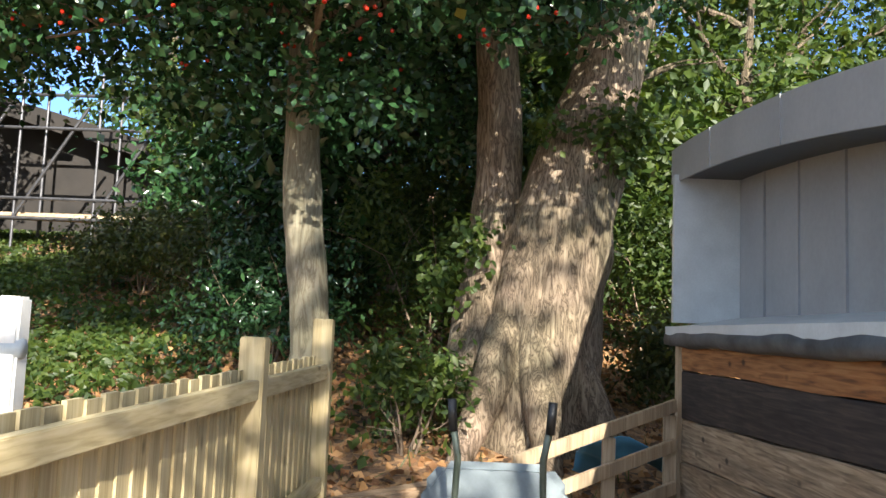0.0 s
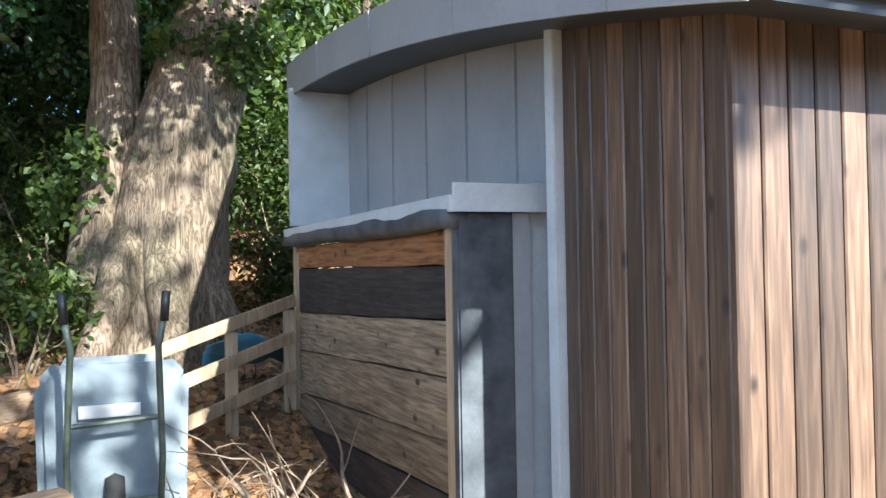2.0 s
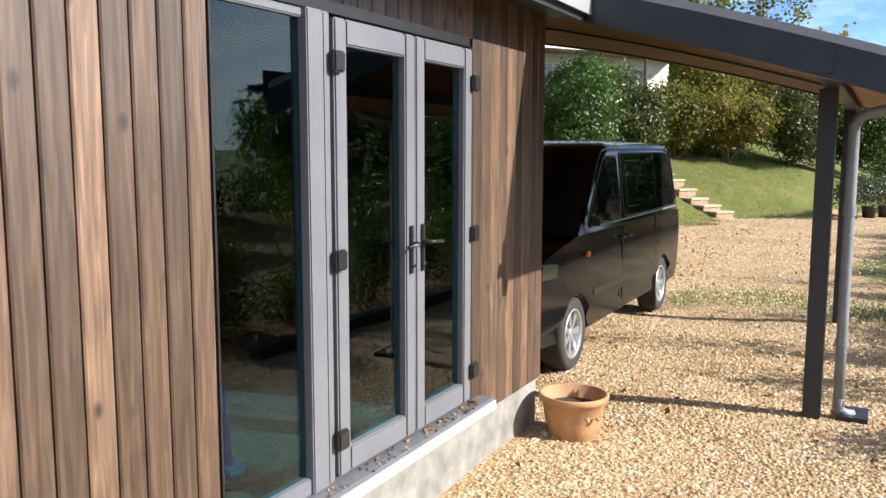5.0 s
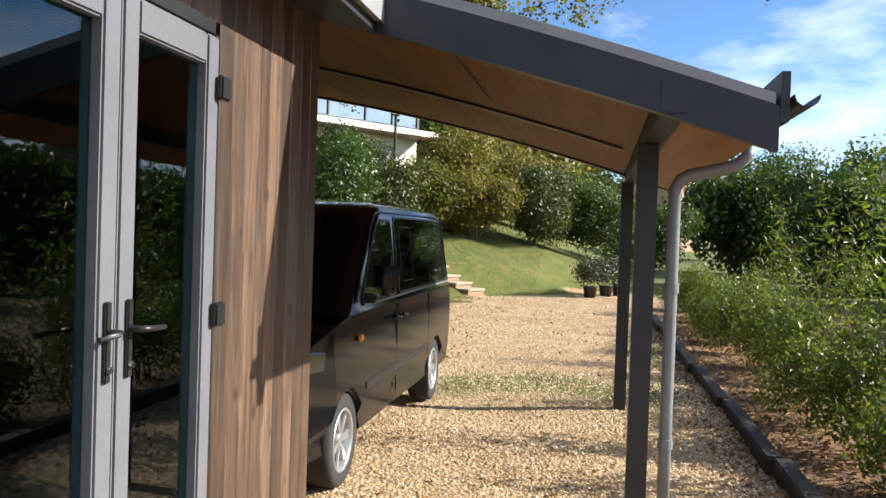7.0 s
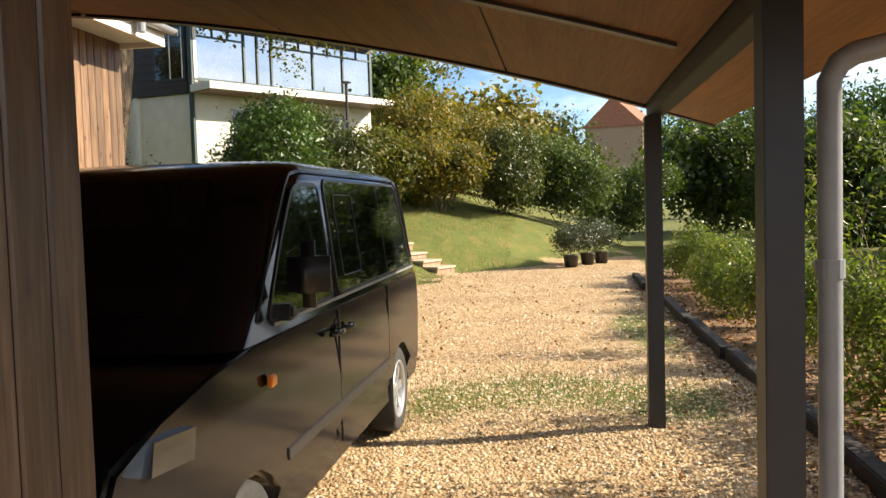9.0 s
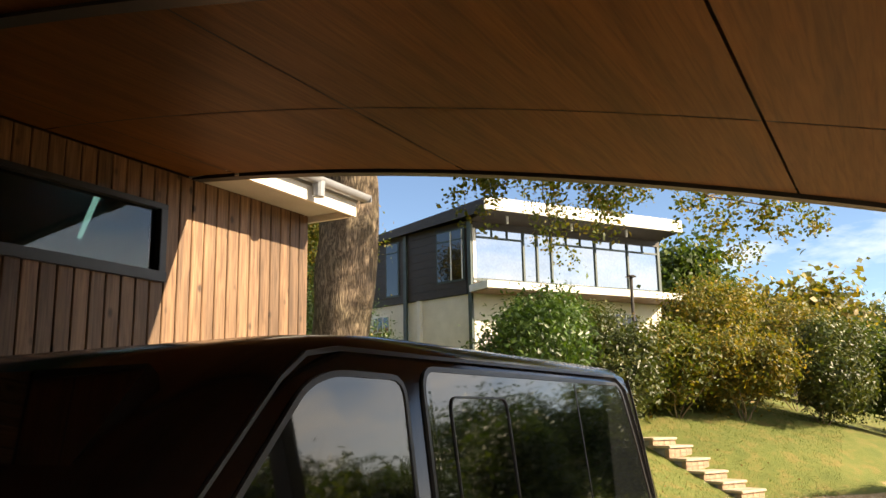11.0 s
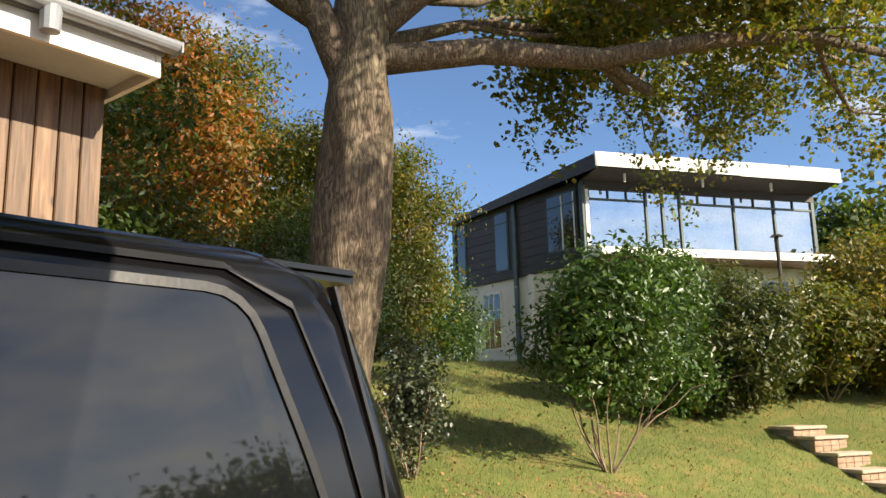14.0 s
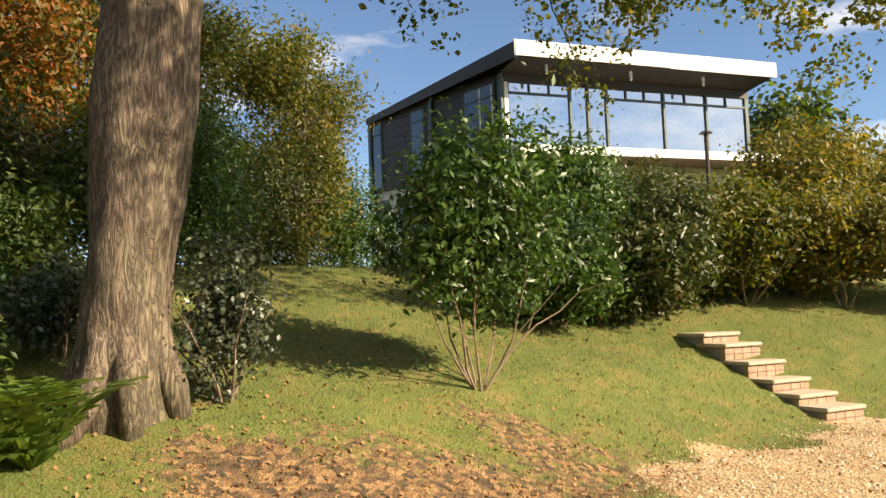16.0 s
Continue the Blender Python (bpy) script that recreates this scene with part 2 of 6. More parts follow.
TWIG = plain("twig", (0.14, 0.10, 0.07), (0.30, 0.22, 0.15), 0.9, 0, 9, 0.3)
HOLLY = leaf("holly_leaf", [(0.016, 0.042, 0.017), (0.032, 0.08, 0.03), (0.05, 0.115, 0.042)], 0.2, 0.16, 0.5)
LAUREL = leaf("laurel_leaf", [(0.025, 0.06, 0.012), (0.05, 0.11, 0.02), (0.09, 0.15, 0.03)], 0.4, 0.28, 0.5)
OAKLEAF = leaf("oak_leaf", [(0.05, 0.075, 0.012), (0.09, 0.12, 0.02), (0.15, 0.16, 0.025), (0.26, 0.17, 0.03)], 0.5, 0.45, 0.4)
WOODLEAF = leaf("wood_leaf", [(0.025, 0.055, 0.012), (0.06, 0.10, 0.02), (0.10, 0.14, 0.025)], 0.5, 0.4, 0.6)
AUTUMN = leaf("autumn_leaf", [(0.08, 0.09, 0.015), (0.16, 0.12, 0.02), (0.30, 0.13, 0.025), (0.34, 0.10, 0.02)], 0.55, 0.4, 0.5)
BUSH = leaf("bush_leaf", [(0.03, 0.05, 0.012), (0.06, 0.085, 0.018), (0.12, 0.12, 0.03)], 0.45, 0.3, 0.6)
COPPER = leaf("copper_leaf", [(0.03, 0.014, 0.016), (0.07, 0.03, 0.025), (0.11, 0.05, 0.03)], 0.5, 0.3, 0.5)
YELLOW = leaf("yellow_leaf", [(0.07, 0.09, 0.018), (0.14, 0.14, 0.028), (0.30, 0.20, 0.035)], 0.5, 0.4, 0.4)
HEDGE = leaf("hedge_leaf", [(0.05, 0.09, 0.016), (0.10, 0.15, 0.028), (0.19, 0.20, 0.06)], 0.4, 0.5, 0.5)
FERN = leaf("fern_leaf", [(0.06, 0.12, 0.018), (0.10, 0.17, 0.03), (0.15, 0.20, 0.04)], 0.5, 0.4, 0.3)
IVY = leaf("grey_ivy_leaf", [(0.03, 0.045, 0.025), (0.06, 0.08, 0.045), (0.11, 0.13, 0.08)], 0.35, 0.2, 0.4)
GRASS = leaf("grass_blade", [(0.04, 0.085, 0.010), (0.075, 0.125, 0.016), (0.17, 0.15, 0.04)], 0.6, 0.35, 0.5)
LITTER = leaf("leaf_litter", [(0.13, 0.06, 0.028), (0.28, 0.135, 0.052), (0.42, 0.23, 0.095), (0.26, 0.165, 0.085)], 0.8, 0.1, 0.4)
BERRY = plain("red_berry", (0.45, 0.02, 0.01), (0.55, 0.04, 0.015), 0.25, 0, 5, 0.0)
DOORGLASS = glass("tinted_door_glass", (0.10, 0.30, 0.34))
CLEARGLASS = plain("coated_window_glass", (0.42, 0.46, 0.49), (0.50, 0.54, 0.57), 0.02, 1.0, 0.8, 0.0)


# ---- mesh helpers ----
def link(name, bm, mats, parent=None, label="", smooth=False, bevel=0.0):
    if bevel:
        bmesh.ops.bevel(bm, geom=[e for e in bm.edges if len(e.link_faces) == 2 and e.calc_face_angle(0) > 0.6], offset=bevel, segments=2, affect="EDGES", clamp_overlap=True)
    me = bpy.data.meshes.new(name)
    bm.to_mesh(me)
    bm.free()
    for m in (mats if isinstance(mats, (list, tuple)) else [mats]):
        me.materials.append(m)
    if smooth:
        me.shade_smooth()
    ob = new(name, me)
    if parent:
        ob.parent = parent
    if label:
        tagged(ob, label)
    return ob


def part(name, bm, mats, parent, label="", smooth=False, bevel=0.0):
    return link(name, bm, mats, parent, label, smooth, bevel)


def thing(name, label, category, at=(0, 0, 0), group="", kind=""):
    e = new(name)
    e.location = at
    e.empty_display_size = 0.1
    return tagged(e, label, category, group, kind)


def box(x0, x1, y0, y1, z0, z1, bm=None):
    bm = bm or bmesh.new()
    r = bmesh.ops.create_cube(bm, size=1.0)
    for v in r["verts"]:
        v.co = Vector(((x0 + x1) / 2 + v.co.x * (x1 - x0), (y0 + y1) / 2 + v.co.y * (y1 - y0), (z0 + z1) / 2 + v.co.z * (z1 - z0)))
    return bm


def beam(a, b, w, h, bm=None):
    """A straight bar of section w x h from a to b."""
    bm = bm or bmesh.new()
    a, b = Vector(a), Vector(b)
    q = (b - a).to_track_quat("Y", "Z").to_matrix().to_4x4()
    r = bmesh.ops.create_cube(bm, size=1.0)
    m = Matrix.Translation((a + b) / 2) @ q @ Matrix.Diagonal((w, (b - a).length, h, 1))
    bmesh.ops.transform(bm, matrix=m, verts=r["verts"])
    return bm


def tube(points, radii, sides=10, bm=None, cap=True, wob=0.0, seed=0.0):
    """A bent, tapering tube; wob roughens the outline."""
    own = bm is None
    bm = bm or bmesh.new()
    pts = [Vector(p) for p in points]
    rings = []
    for i, p in enumerate(pts):
        d = (pts[min(i + 1, len(pts) - 1)] - pts[max(i - 1, 0)]).normalized()
        ref = Vector((1, 0, 0)) if abs(d.x) < 0.8 else Vector((0, 1, 0))
        u = d.cross(ref).normalized()
        v = d.cross(u)
        ring = []
        for k in range(sides):
            a = 2 * math.pi * k / sides
            r = radii[i]
            if wob:
                r *= 1 + wob * noise.noise(Vector((math.cos(a) * 1.7 + seed, math.sin(a) * 1.7, i * 0.35 + seed)))
            ring.append(bm.verts.new(p + (u * math.cos(a) + v * math.sin(a)) * r))
        rings.append(ring)
    for i in range(len(rings) - 1):
        for k in range(sides):
            bm.faces.new((rings[i][k], rings[i][(k + 1) % sides], rings[i + 1][(k + 1) % sides], rings[i + 1][k]))
    if cap:
        bm.faces.new(rings[0][::-1])
        bm.faces.new(rings[-1])
    if own:
        bmesh.ops.recalc_face_normals(bm, faces=bm.faces)
    return bm


def lathe(profile, segs=32, bm=None):
    """Spins (radius, height) pairs about z."""
    bm = bm or bmesh.new()
    rings = [[bm.verts.new((r * math.cos(2 * math.pi * k / segs), r * math.sin(2 * math.pi * k / segs), z)) for k in range(segs)] for r, z in profile]
    for i in range(len(rings) - 1):
        for k in range(segs):
            bm.faces.new((rings[i][k], rings[i][(k + 1) % segs], rings[i + 1][(k + 1) % segs], rings[i + 1][k]))
    bmesh.ops.recalc_face_normals(bm, faces=bm.faces)
    return bm


def prism(outline, thick, bm=None):
    """Extrudes a polygon of 3D points along the vector thick."""
    bm = bm or bmesh.new()
    a = [bm.verts.new(p) for p in outline]
    b = [bm.verts.new(Vector(p) + Vector(thick)) for p in outline]
    bm.faces.new(a)
    bm.faces.new(b[::-1])
    n = len(a)
    for i in range(n):
        bm.faces.new((a[i], b[i], b[(i + 1) % n], a[(i + 1) % n]))
    bmesh.ops.recalc_face_normals(bm, faces=bm.faces)
    return bm


LEAF_SHAPES = {
    "oval": [(0, -0.5, 0), (0.22, -0.05, 0.04), (0, 0.5, -0.05), (-0.22, -0.05, 0.04)],
    "wide": [(0, -0.5, 0), (0.36, 0.0, 0.07), (0, 0.5, -0.04), (-0.36, 0.0, 0.07)],
    "slim": [(0, -0.5, 0), (0.12, -0.1, 0.02), (0, 0.5, -0.1), (-0.12, -0.1, 0.02)],
    "blade": [(-0.05, 0, 0), (0.05, 0, 0), (0.02, 0.15, 1.0), (-0.02, 0.15, 1.0)],
}


def leaves(name, places, size, mat, parent=None, shape="oval", seed=1, outward=None, upright=False, label=""):
    """Many small leaves in one mesh, each two bent triangles, at the given places (N x 3)."""
    rng = np.random.default_rng(seed)
    n = len(places)
    sh = np.array(LEAF_SHAPES[shape])
    s = size * rng.uniform(0.6, 1.35, (n, 1, 1))
    if upright:
        ang = rng.uniform(0, 2 * np.pi, n)
        ux = np.stack([np.cos(ang), np.sin(ang), 0 * ang], 1)
        uz = np.array([0, 0, 1.0]) + rng.normal(0, 0.35, (n, 3))
        uz /= np.linalg.norm(uz, axis=1)[:, None]
        uy = np.cross(uz, ux)
    else:
        uz = rng.normal(0, 1, (n, 3)) * 0.75 + np.array([0, -0.15, 0.55])
        if outward is not None:
            uz += outward * 0.8
        uz /= np.linalg.norm(uz, axis=1)[:, None]
        t = rng.normal(0, 1, (n, 3)) + np.array([0, 0, -0.3])
        ux = np.cross(t, uz)
        ux /= np.linalg.norm(ux, axis=1)[:, None] + 1e-9
        uy = np.cross(uz, ux)
    co = places[:, None, :] + s * (sh[None, :, 0:1] * ux[:, None, :] + sh[None, :, 1:2] * uy[:, None, :] + sh[None, :, 2:3] * uz[:, None, :])
    co = co.reshape(-1, 3).astype(np.float32)
    base = np.arange(n, dtype=np.int32)[:, None] * 4
    tri = np.concatenate([base + np.array([[0, 1, 2]]), base + np.array([[0, 2, 3]])], 1).reshape(-1).astype(np.int32)
    me = bpy.data.meshes.new(name)
    me.vertices.add(4 * n)
    me.vertices.foreach_set("co", co.ravel())
    me.loops.add(6 * n)
    me.loops.foreach_set("vertex_index", tri)
    me.polygons.add(2 * n)
    me.polygons.foreach_set("loop_start", np.arange(2 * n, dtype=np.int32) * 3)
    me.update(calc_edges=True)
    me.materials.append(mat)
    ob = new(name, me)
    if parent:
        ob.parent = parent
    if label:
        tagged(ob, label)
    return ob


def blob_points(blobs, n, seed=1, clump=0.16, per=18, shell=0.55):
    """Places in leafy clumps spread over and inside ellipsoids (x, y, z, rx, ry, rz), with gaps between the clumps."""
    rng = np.random.default_rng(seed)
    b = np.array(blobs, float)
    vol = (b[:, 3] * b[:, 4] * b[:, 5]) ** 0.75
    k = max(1, n // per)
    pick = rng.choice(len(b), k, p=vol / vol.sum())
    d = rng.normal(0, 1, (k, 3))
    d /= np.linalg.norm(d, axis=1)[:, None]
    r = rng.uniform(shell, 1.0, (k, 1)) ** 0.6 * rng.uniform(0.85, 1.12, (k, 1))
    c = b[pick, :3] + d * r * b[pick, 3:6]
    cc = np.repeat(c, per, 0)
    spread = clump * rng.uniform(0.5, 1.5, (k, 1)).repeat(per, 0)
    return cc + rng.normal(0, 1, (len(cc), 3)) * spread, np.repeat(d, per, 0)


def limb(bm, start, direction, length, radius, depth, rng, droop=0.0, tips=None, spread=0.6, kids=3):
    """A branch that wanders and splits; the tips collect where leaves go."""
    p, d = Vector(start), Vector(direction).normalized()
    pts, rad = [p.copy()], [radius]
    steps = 5
    for i in range(steps):
        d = (d + Vector((rng.uniform(-1, 1), rng.uniform(-1, 1), rng.uniform(-1, 1))) * 0.22 + Vector((0, 0, -droop))).normalized()
        p = p + d * length / steps
        pts.append(p.copy())
        rad.append(radius * (1 - 0.75 * (i + 1) / steps))
    tube(pts, rad, 8 if radius > 0.05 else 5, bm, False)
    if tips is not None and depth <= 1:
        tips.extend(pts[2:])
    if depth > 0:
        for k in range(kids):
            i = rng.randint(2, steps)
            nd = (d + Vector((rng.uniform(-1, 1), rng.uniform(-1, 1), rng.uniform(-0.7, 0.9))) * spread * 1.6).normalized()
            limb(bm, pts[i], nd, length * rng.uniform(0.5, 0.75), max(rad[i] * 0.6, 0.005), depth - 1, rng, droop, tips, spread, kids)


# ---- ground ----
def smooth(a, b, v):
    t = np.clip((v - a) / (b - a), 0, 1)
    return t * t * (3 - 2 * t)


FOOT_X = [-60, 3, 5, 12, 14, 18, 21, 25.5, 27.5, 31, 45, 90]
FOOT_Y = [4.3, 4.3, 7.5, 7.0, 5.6, 4.7, 4.1, 3.3, 1.2, -1.5, -2.5, -2.5]


def ground_z(x, y):
    x, y = np.asarray(x, float), np.asarray(y, float)
    v = np.maximum(y - np.interp(x, FOOT_X, FOOT_Y), 0)
    steep = 0.28 + 0.17 * smooth(15.5, 19, x)
    h = steep * np.minimum(v, 2.2) + 0.27 * np.clip(v - 2.2, 0, 9.5 - 2.9 * smooth(10, 14, x)) + 0.2 * np.clip(v - 11.7, 0, 40) * smooth(12, 9, x)
    h = h * np.clip(v / (v + 0.35), 0, 1)
    h += 0.62 * (1 - smooth(0.8, 4.6, x)) + 0.12 * smooth(3.6, 2.0, x) * smooth(1.0, 4.0, y)
    h += 0.02 * np.sin(x * 1.3 + 0.7 * y) * np.sin(y * 1.1 - 0.3 * x) + 0.012 * np.sin(3.1 * x - 1.7 * y)
    return h


def gz(x, y):
    return float(ground_z(x, y))


def axis_steps(lo, hi, fine_lo, fine_hi, fine, grow=1.25):
    a = list(np.arange(fine_lo, fine_hi + 1e-6, fine))
    s, v = fine, fine_hi
    while v < hi:
        s *= grow
        v += s
        a.append(v)
    s, v = fine, fine_lo
    while v > lo:
        s *= grow
        v -= s
        a.insert(0, v)
    return np.array(a)


gx, gy = axis_steps(-900, 900, -6, 40, 0.16), axis_steps(-900, 900, -6, 22, 0.16)
GX, GY = np.meshgrid(gx, gy)
GZ = ground_z(GX, GY)
nx, ny = len(gx), len(gy)
idx = np.arange(nx * ny).reshape(ny, nx)
quads = np.stack([idx[:-1, :-1], idx[:-1, 1:], idx[1:, 1:], idx[1:, :-1]], -1).reshape(-1, 4)
g_mesh = bpy.data.meshes.new("ground")
g_mesh.from_pydata(np.stack([GX, GY, GZ], -1).reshape(-1, 3).tolist(), [], quads.tolist())
g_mesh.shade_smooth()


def lawn_mask(x, y):
    v = y - np.interp(x, FOOT_X, FOOT_Y)
    wob = 0.35 * np.sin(x * 1.7) + 0.25 * np.sin(x * 3.9 + 1)
    m = smooth(-0.5, 0.7, v + wob) * smooth(13, 16, x)
    m = np.maximum(m, smooth(23, 27, x) * smooth(-1.2, -2.2, y))
    strip = np.exp(-((x - 11.9 - 0.25 * np.sin(y * 2.3)) / 0.85) ** 2) * smooth(1.9, 1.0, np.abs(y - 0.6)) * 0.75
    strip2 = np.exp(-((x - 16.0) / 2.5) ** 2) * smooth(0.5, -0.6, y) * 0.7
    return np.clip(m + strip + strip2, 0, 1)


def litter_mask(x, y):
    hill = smooth(3.2, 4.6, y) * smooth(9, 5, x)
    bed = smooth(-0.4, -1.3, y) * 0.9 * smooth(27, 23, x)
    oak_foot = np.exp(-(((x - 16.6) / 3.6) ** 2 + ((y - 6.2) / 2.2) ** 2)) * 0.3
    v = y - np.interp(x, FOOT_X, FOOT_Y)
    foot = smooth(-0.9, 0.0, v) * smooth(2.6, 0.2, v + 0.5 * np.sin(2.1 * x) + 0.3 * np.sin(4.7 * x + y)) * smooth(13, 15, x) * smooth(24, 18, x) * 0.5
    return np.clip(hill + bed + oak_foot + foot, 0, 1)


for a_name, a_fun in (("lawn", lawn_mask), ("litter", litter_mask)):
    at = g_mesh.attributes.new(a_name, "FLOAT", "POINT")
    at.data.foreach_set("value", a_fun(GX, GY).ravel().astype(np.float32))
GM, nt, p = material("gravel_and_grass")
coarse = noise_node(nt, 1.1, 4)
vor = nt.nodes.new("ShaderNodeTexVoronoi")
vor.inputs["Scale"].default_value = 38
tc = nt.nodes.new("ShaderNodeTexCoord")
nt.links.new(tc.outputs["Object"], vor.inputs["Vector"])
vsep = nt.nodes.new("ShaderNodeSeparateColor")
nt.links.new(vor.outputs["Color"], vsep.inputs[0])
stone_c = ramp_node(nt, vsep.outputs[0], [(0.0, (0.36, 0.24, 0.12)), (0.4, (0.52, 0.37, 0.20)), (0.75, (0.62, 0.46, 0.28)), (1.0, (0.72, 0.60, 0.44))])
gap = ramp_node(nt, vor.outputs["Distance"], [(0.25, (1, 1, 1)), (0.7, (0.78, 0.72, 0.66))])
gravel_c = mix_node(nt, 1.0, stone_c.outputs[0], gap.outputs[0], "MULTIPLY")
dirt = ramp_node(nt, coarse.outputs[0], [(0.35, (0.78, 0.72, 0.66)), (0.65, (1.06, 1.04, 1.0))])
gravel_c = mix_node(nt, 1.0, gravel_c.outputs[0], dirt.outputs[0], "MULTIPLY")
gn = noise_node(nt, 2.2, 6, (1, 1, 1), 0.65)
gf = noise_node(nt, 60, 4)
grass_c = mix_node(nt, 0.5, ramp_node(nt, gn.outputs[0], [(0.32, (0.06, 0.10, 0.014)), (0.5, (0.12, 0.14, 0.025)), (0.68, (0.28, 0.17, 0.06))]).outputs[0],
                   ramp_node(nt, gf.outputs[0], [(0.3, (0.05, 0.07, 0.015)), (0.7, (0.22, 0.24, 0.06))]).outputs[0])
lf = nt.nodes.new("ShaderNodeTexVoronoi")
lf.inputs["Scale"].default_value = 16
nt.links.new(tc.outputs["Object"], lf.inputs["Vector"])
lsep = nt.nodes.new("ShaderNodeSeparateColor")
nt.links.new(lf.outputs["Color"], lsep.inputs[0])
litter_c = ramp_node(nt, lsep.outputs[1], [(0.0, (0.06, 0.04, 0.025)), (0.4, (0.15, 0.085, 0.045)), (0.7, (0.26, 0.14, 0.065)), (1.0, (0.36, 0.21, 0.10))])
a1, a2 = nt.nodes.new("ShaderNodeAttribute"), nt.nodes.new("ShaderNodeAttribute")
a1.attribute_name, a2.attribute_name = "lawn", "litter"
edge = noise_node(nt, 7, 5, (1, 1, 1), 0.7)


def broken(fac):
    s = nt.nodes.new("ShaderNodeMath")
    s.operation = "ADD"
    nt.links.new(fac, s.inputs[0])
    nt.links.new(edge.outputs[0], s.inputs[1])
    return ramp_node(nt, s.outputs[0], [(0.82, (0, 0, 0)), (1.08, (1, 1, 1))])


c1 = mix_node(nt, broken(a1.outputs["Fac"]).outputs[0], gravel_c.outputs[0], grass_c.outputs[0])
c2 = mix_node(nt, broken(a2.outputs["Fac"]).outputs[0], c1.outputs[0], litter_c.outputs[0])
nt.links.new(c2.outputs[0], p.inputs["Base Color"])
p.inputs["Roughness"].default_value = 0.95
bump_node(nt, p, vor.outputs["Distance"], 0.6, 0.02)
g_mesh.materials.append(GM)
tagged(new("ground", g_mesh), "pale gravel drive running into sloping lawn and leaf litter", "ground", kind="structure")


# ---- workshop building ----
def roof_z(y):
    return 2.49 + 0.3075 * y - 0.0221 * y * y


def arch_slab(x0, x1, y0, y1, lift0, lift1, n=24):
    """A slab that follows the curved roof, between two heights above the ceiling line."""
    bm = bmesh.new()
    rows_ = []
    for i in range(n + 1):
        y = y0 + (y1 - y0) * i / n
        z = roof_z(y)
        rows_.append([bm.verts.new((x, y, z + l)) for x, l in ((x0, lift0), (x1, lift0), (x1, lift1), (x0, lift1))])
    for a, b in zip(rows_, rows_[1:]):
        for k in range(4):
            bm.faces.new((a[k], a[(k + 1) % 4], b[(k + 1) % 4], b[k]))
    bm.faces.new(rows_[0])
    bm.faces.new(rows_[-1][::-1])
    bmesh.ops.recalc_face_normals(bm, faces=bm.faces)
    return bm


WY, WX0, WX1 = 1.584, 1.89, 6.1      # front wall and its ends
BY, BX1 = 4.95, 12.41                # wall behind the carport
BOARD = 0.118
wall_front = thing("wall_front", "brown stained vertical timber clad front wall", "wall", kind="structure")
DX0, DX1, DZ0, DZ1 = 2.90, 4.985, 0.47, 2.55
for nm, b in (("backing", (WX0 + 0.03, DX0, WY + 0.03, WY + 0.15, 0.30, 2.9)), ("backing", (DX1, WX1 - 0.03, WY + 0.03, WY + 0.15, 0.30, 2.9)),
              ("backing", (DX0, DX1, WY + 0.03, WY + 0.15, DZ1, 2.9))):
    part(nm, box(*b), BLACK, wall_front)
part("plinth", box(WX0 + 0.02, WX1 - 0.02, WY + 0.028, WY + 0.2, -0.3, 0.46), CONCRETE, wall_front, "grey concrete plinth")
wall_side = thing("wall_side", "dark brown timber clad side wall", "wall", kind="structure")
part("backing", box(WX0 + 0.03, WX0 + 0.15, WY + 0.15, 2.6, 0.30, 3.05), BLACK, wall_side)
wall_grey = thing("wall_grey", "grey panelled upper side wall", "wall", kind="structure")
part("backing", box(2.03, 2.15, 2.6, 6.0, 0.2, 3.5), BLACK, wall_grey)
wall_carport = thing("wall_carport", "timber clad wall behind the carport with a slot window", "wall", kind="structure")
SX0, SX1, SZ0, SZ1 = 9.2, 10.83, 2.68, 3.22
for b in ((WX1, SX0, BY + 0.03, BY + 0.15, -0.2, 3.62), (SX1, BX1 - 0.03, BY + 0.03, BY + 0.15, -0.2, 3.62), (SX0, SX1, BY + 0.03, BY + 0.15, -0.2, SZ0), (SX0, SX1, BY + 0.03, BY + 0.15, SZ1, 3.62)):
    part("backing", box(*b), BLACK, wall_carport)
part("backing", box(WX1 - 0.15, WX1 - 0.03, WY + 0.15, BY + 0.1, -0.2, 3.5), BLACK, wall_carport)
wall_back = thing("wall_back", "plain grey back walls of the workshop", "wall", kind="structure")
part("panel", box(2.15, BX1 - 0.03, 6.0, 6.1, -0.2, 3.5), GREY, wall_back)
part("panel", box(BX1 - 0.15, BX1 - 0.02, BY + 0.15, 6.0, -0.2, 3.5), GREY, wall_back)
# floor and lining use the interior colour darkened to stand for room shade
floor_in = tagged(link("floor", box(WX0 + 0.15, WX1 - 0.15, WY + 0.15, 4.9, 0.36, 0.44), INSIDE), "grey workshop floor, colour darkened for the room's shade", "floor", kind="structure")
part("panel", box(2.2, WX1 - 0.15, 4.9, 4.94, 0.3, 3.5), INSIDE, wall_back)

part("roof_sheet", arch_slab(1.58, 5.9, 1.20, 6.12, -0.05, 0.12), GREY, thing("roof_main", "curved grey sheet metal workshop roof", "roof", kind="structure"))
tagged(link("ceiling", arch_slab(1.60, 5.9, 1.24, 6.04, -0.10, -0.055), STEEL_DARK), "dark painted eaves soffit", "ceiling", kind="structure")
roof_carport = thing("roof_carport", "curved grey carport roof with dark edge beams", "roof", kind="structure")
part("roof_sheet", arch_slab(5.9, 11.12, -0.58, 6.12, 0.10, 0.15), GREY, roof_carport)
part("edge_beam", arch_slab(5.902, 5.97, -0.60, 5.0, -0.10, 0.098), STEEL_DARK, roof_carport)
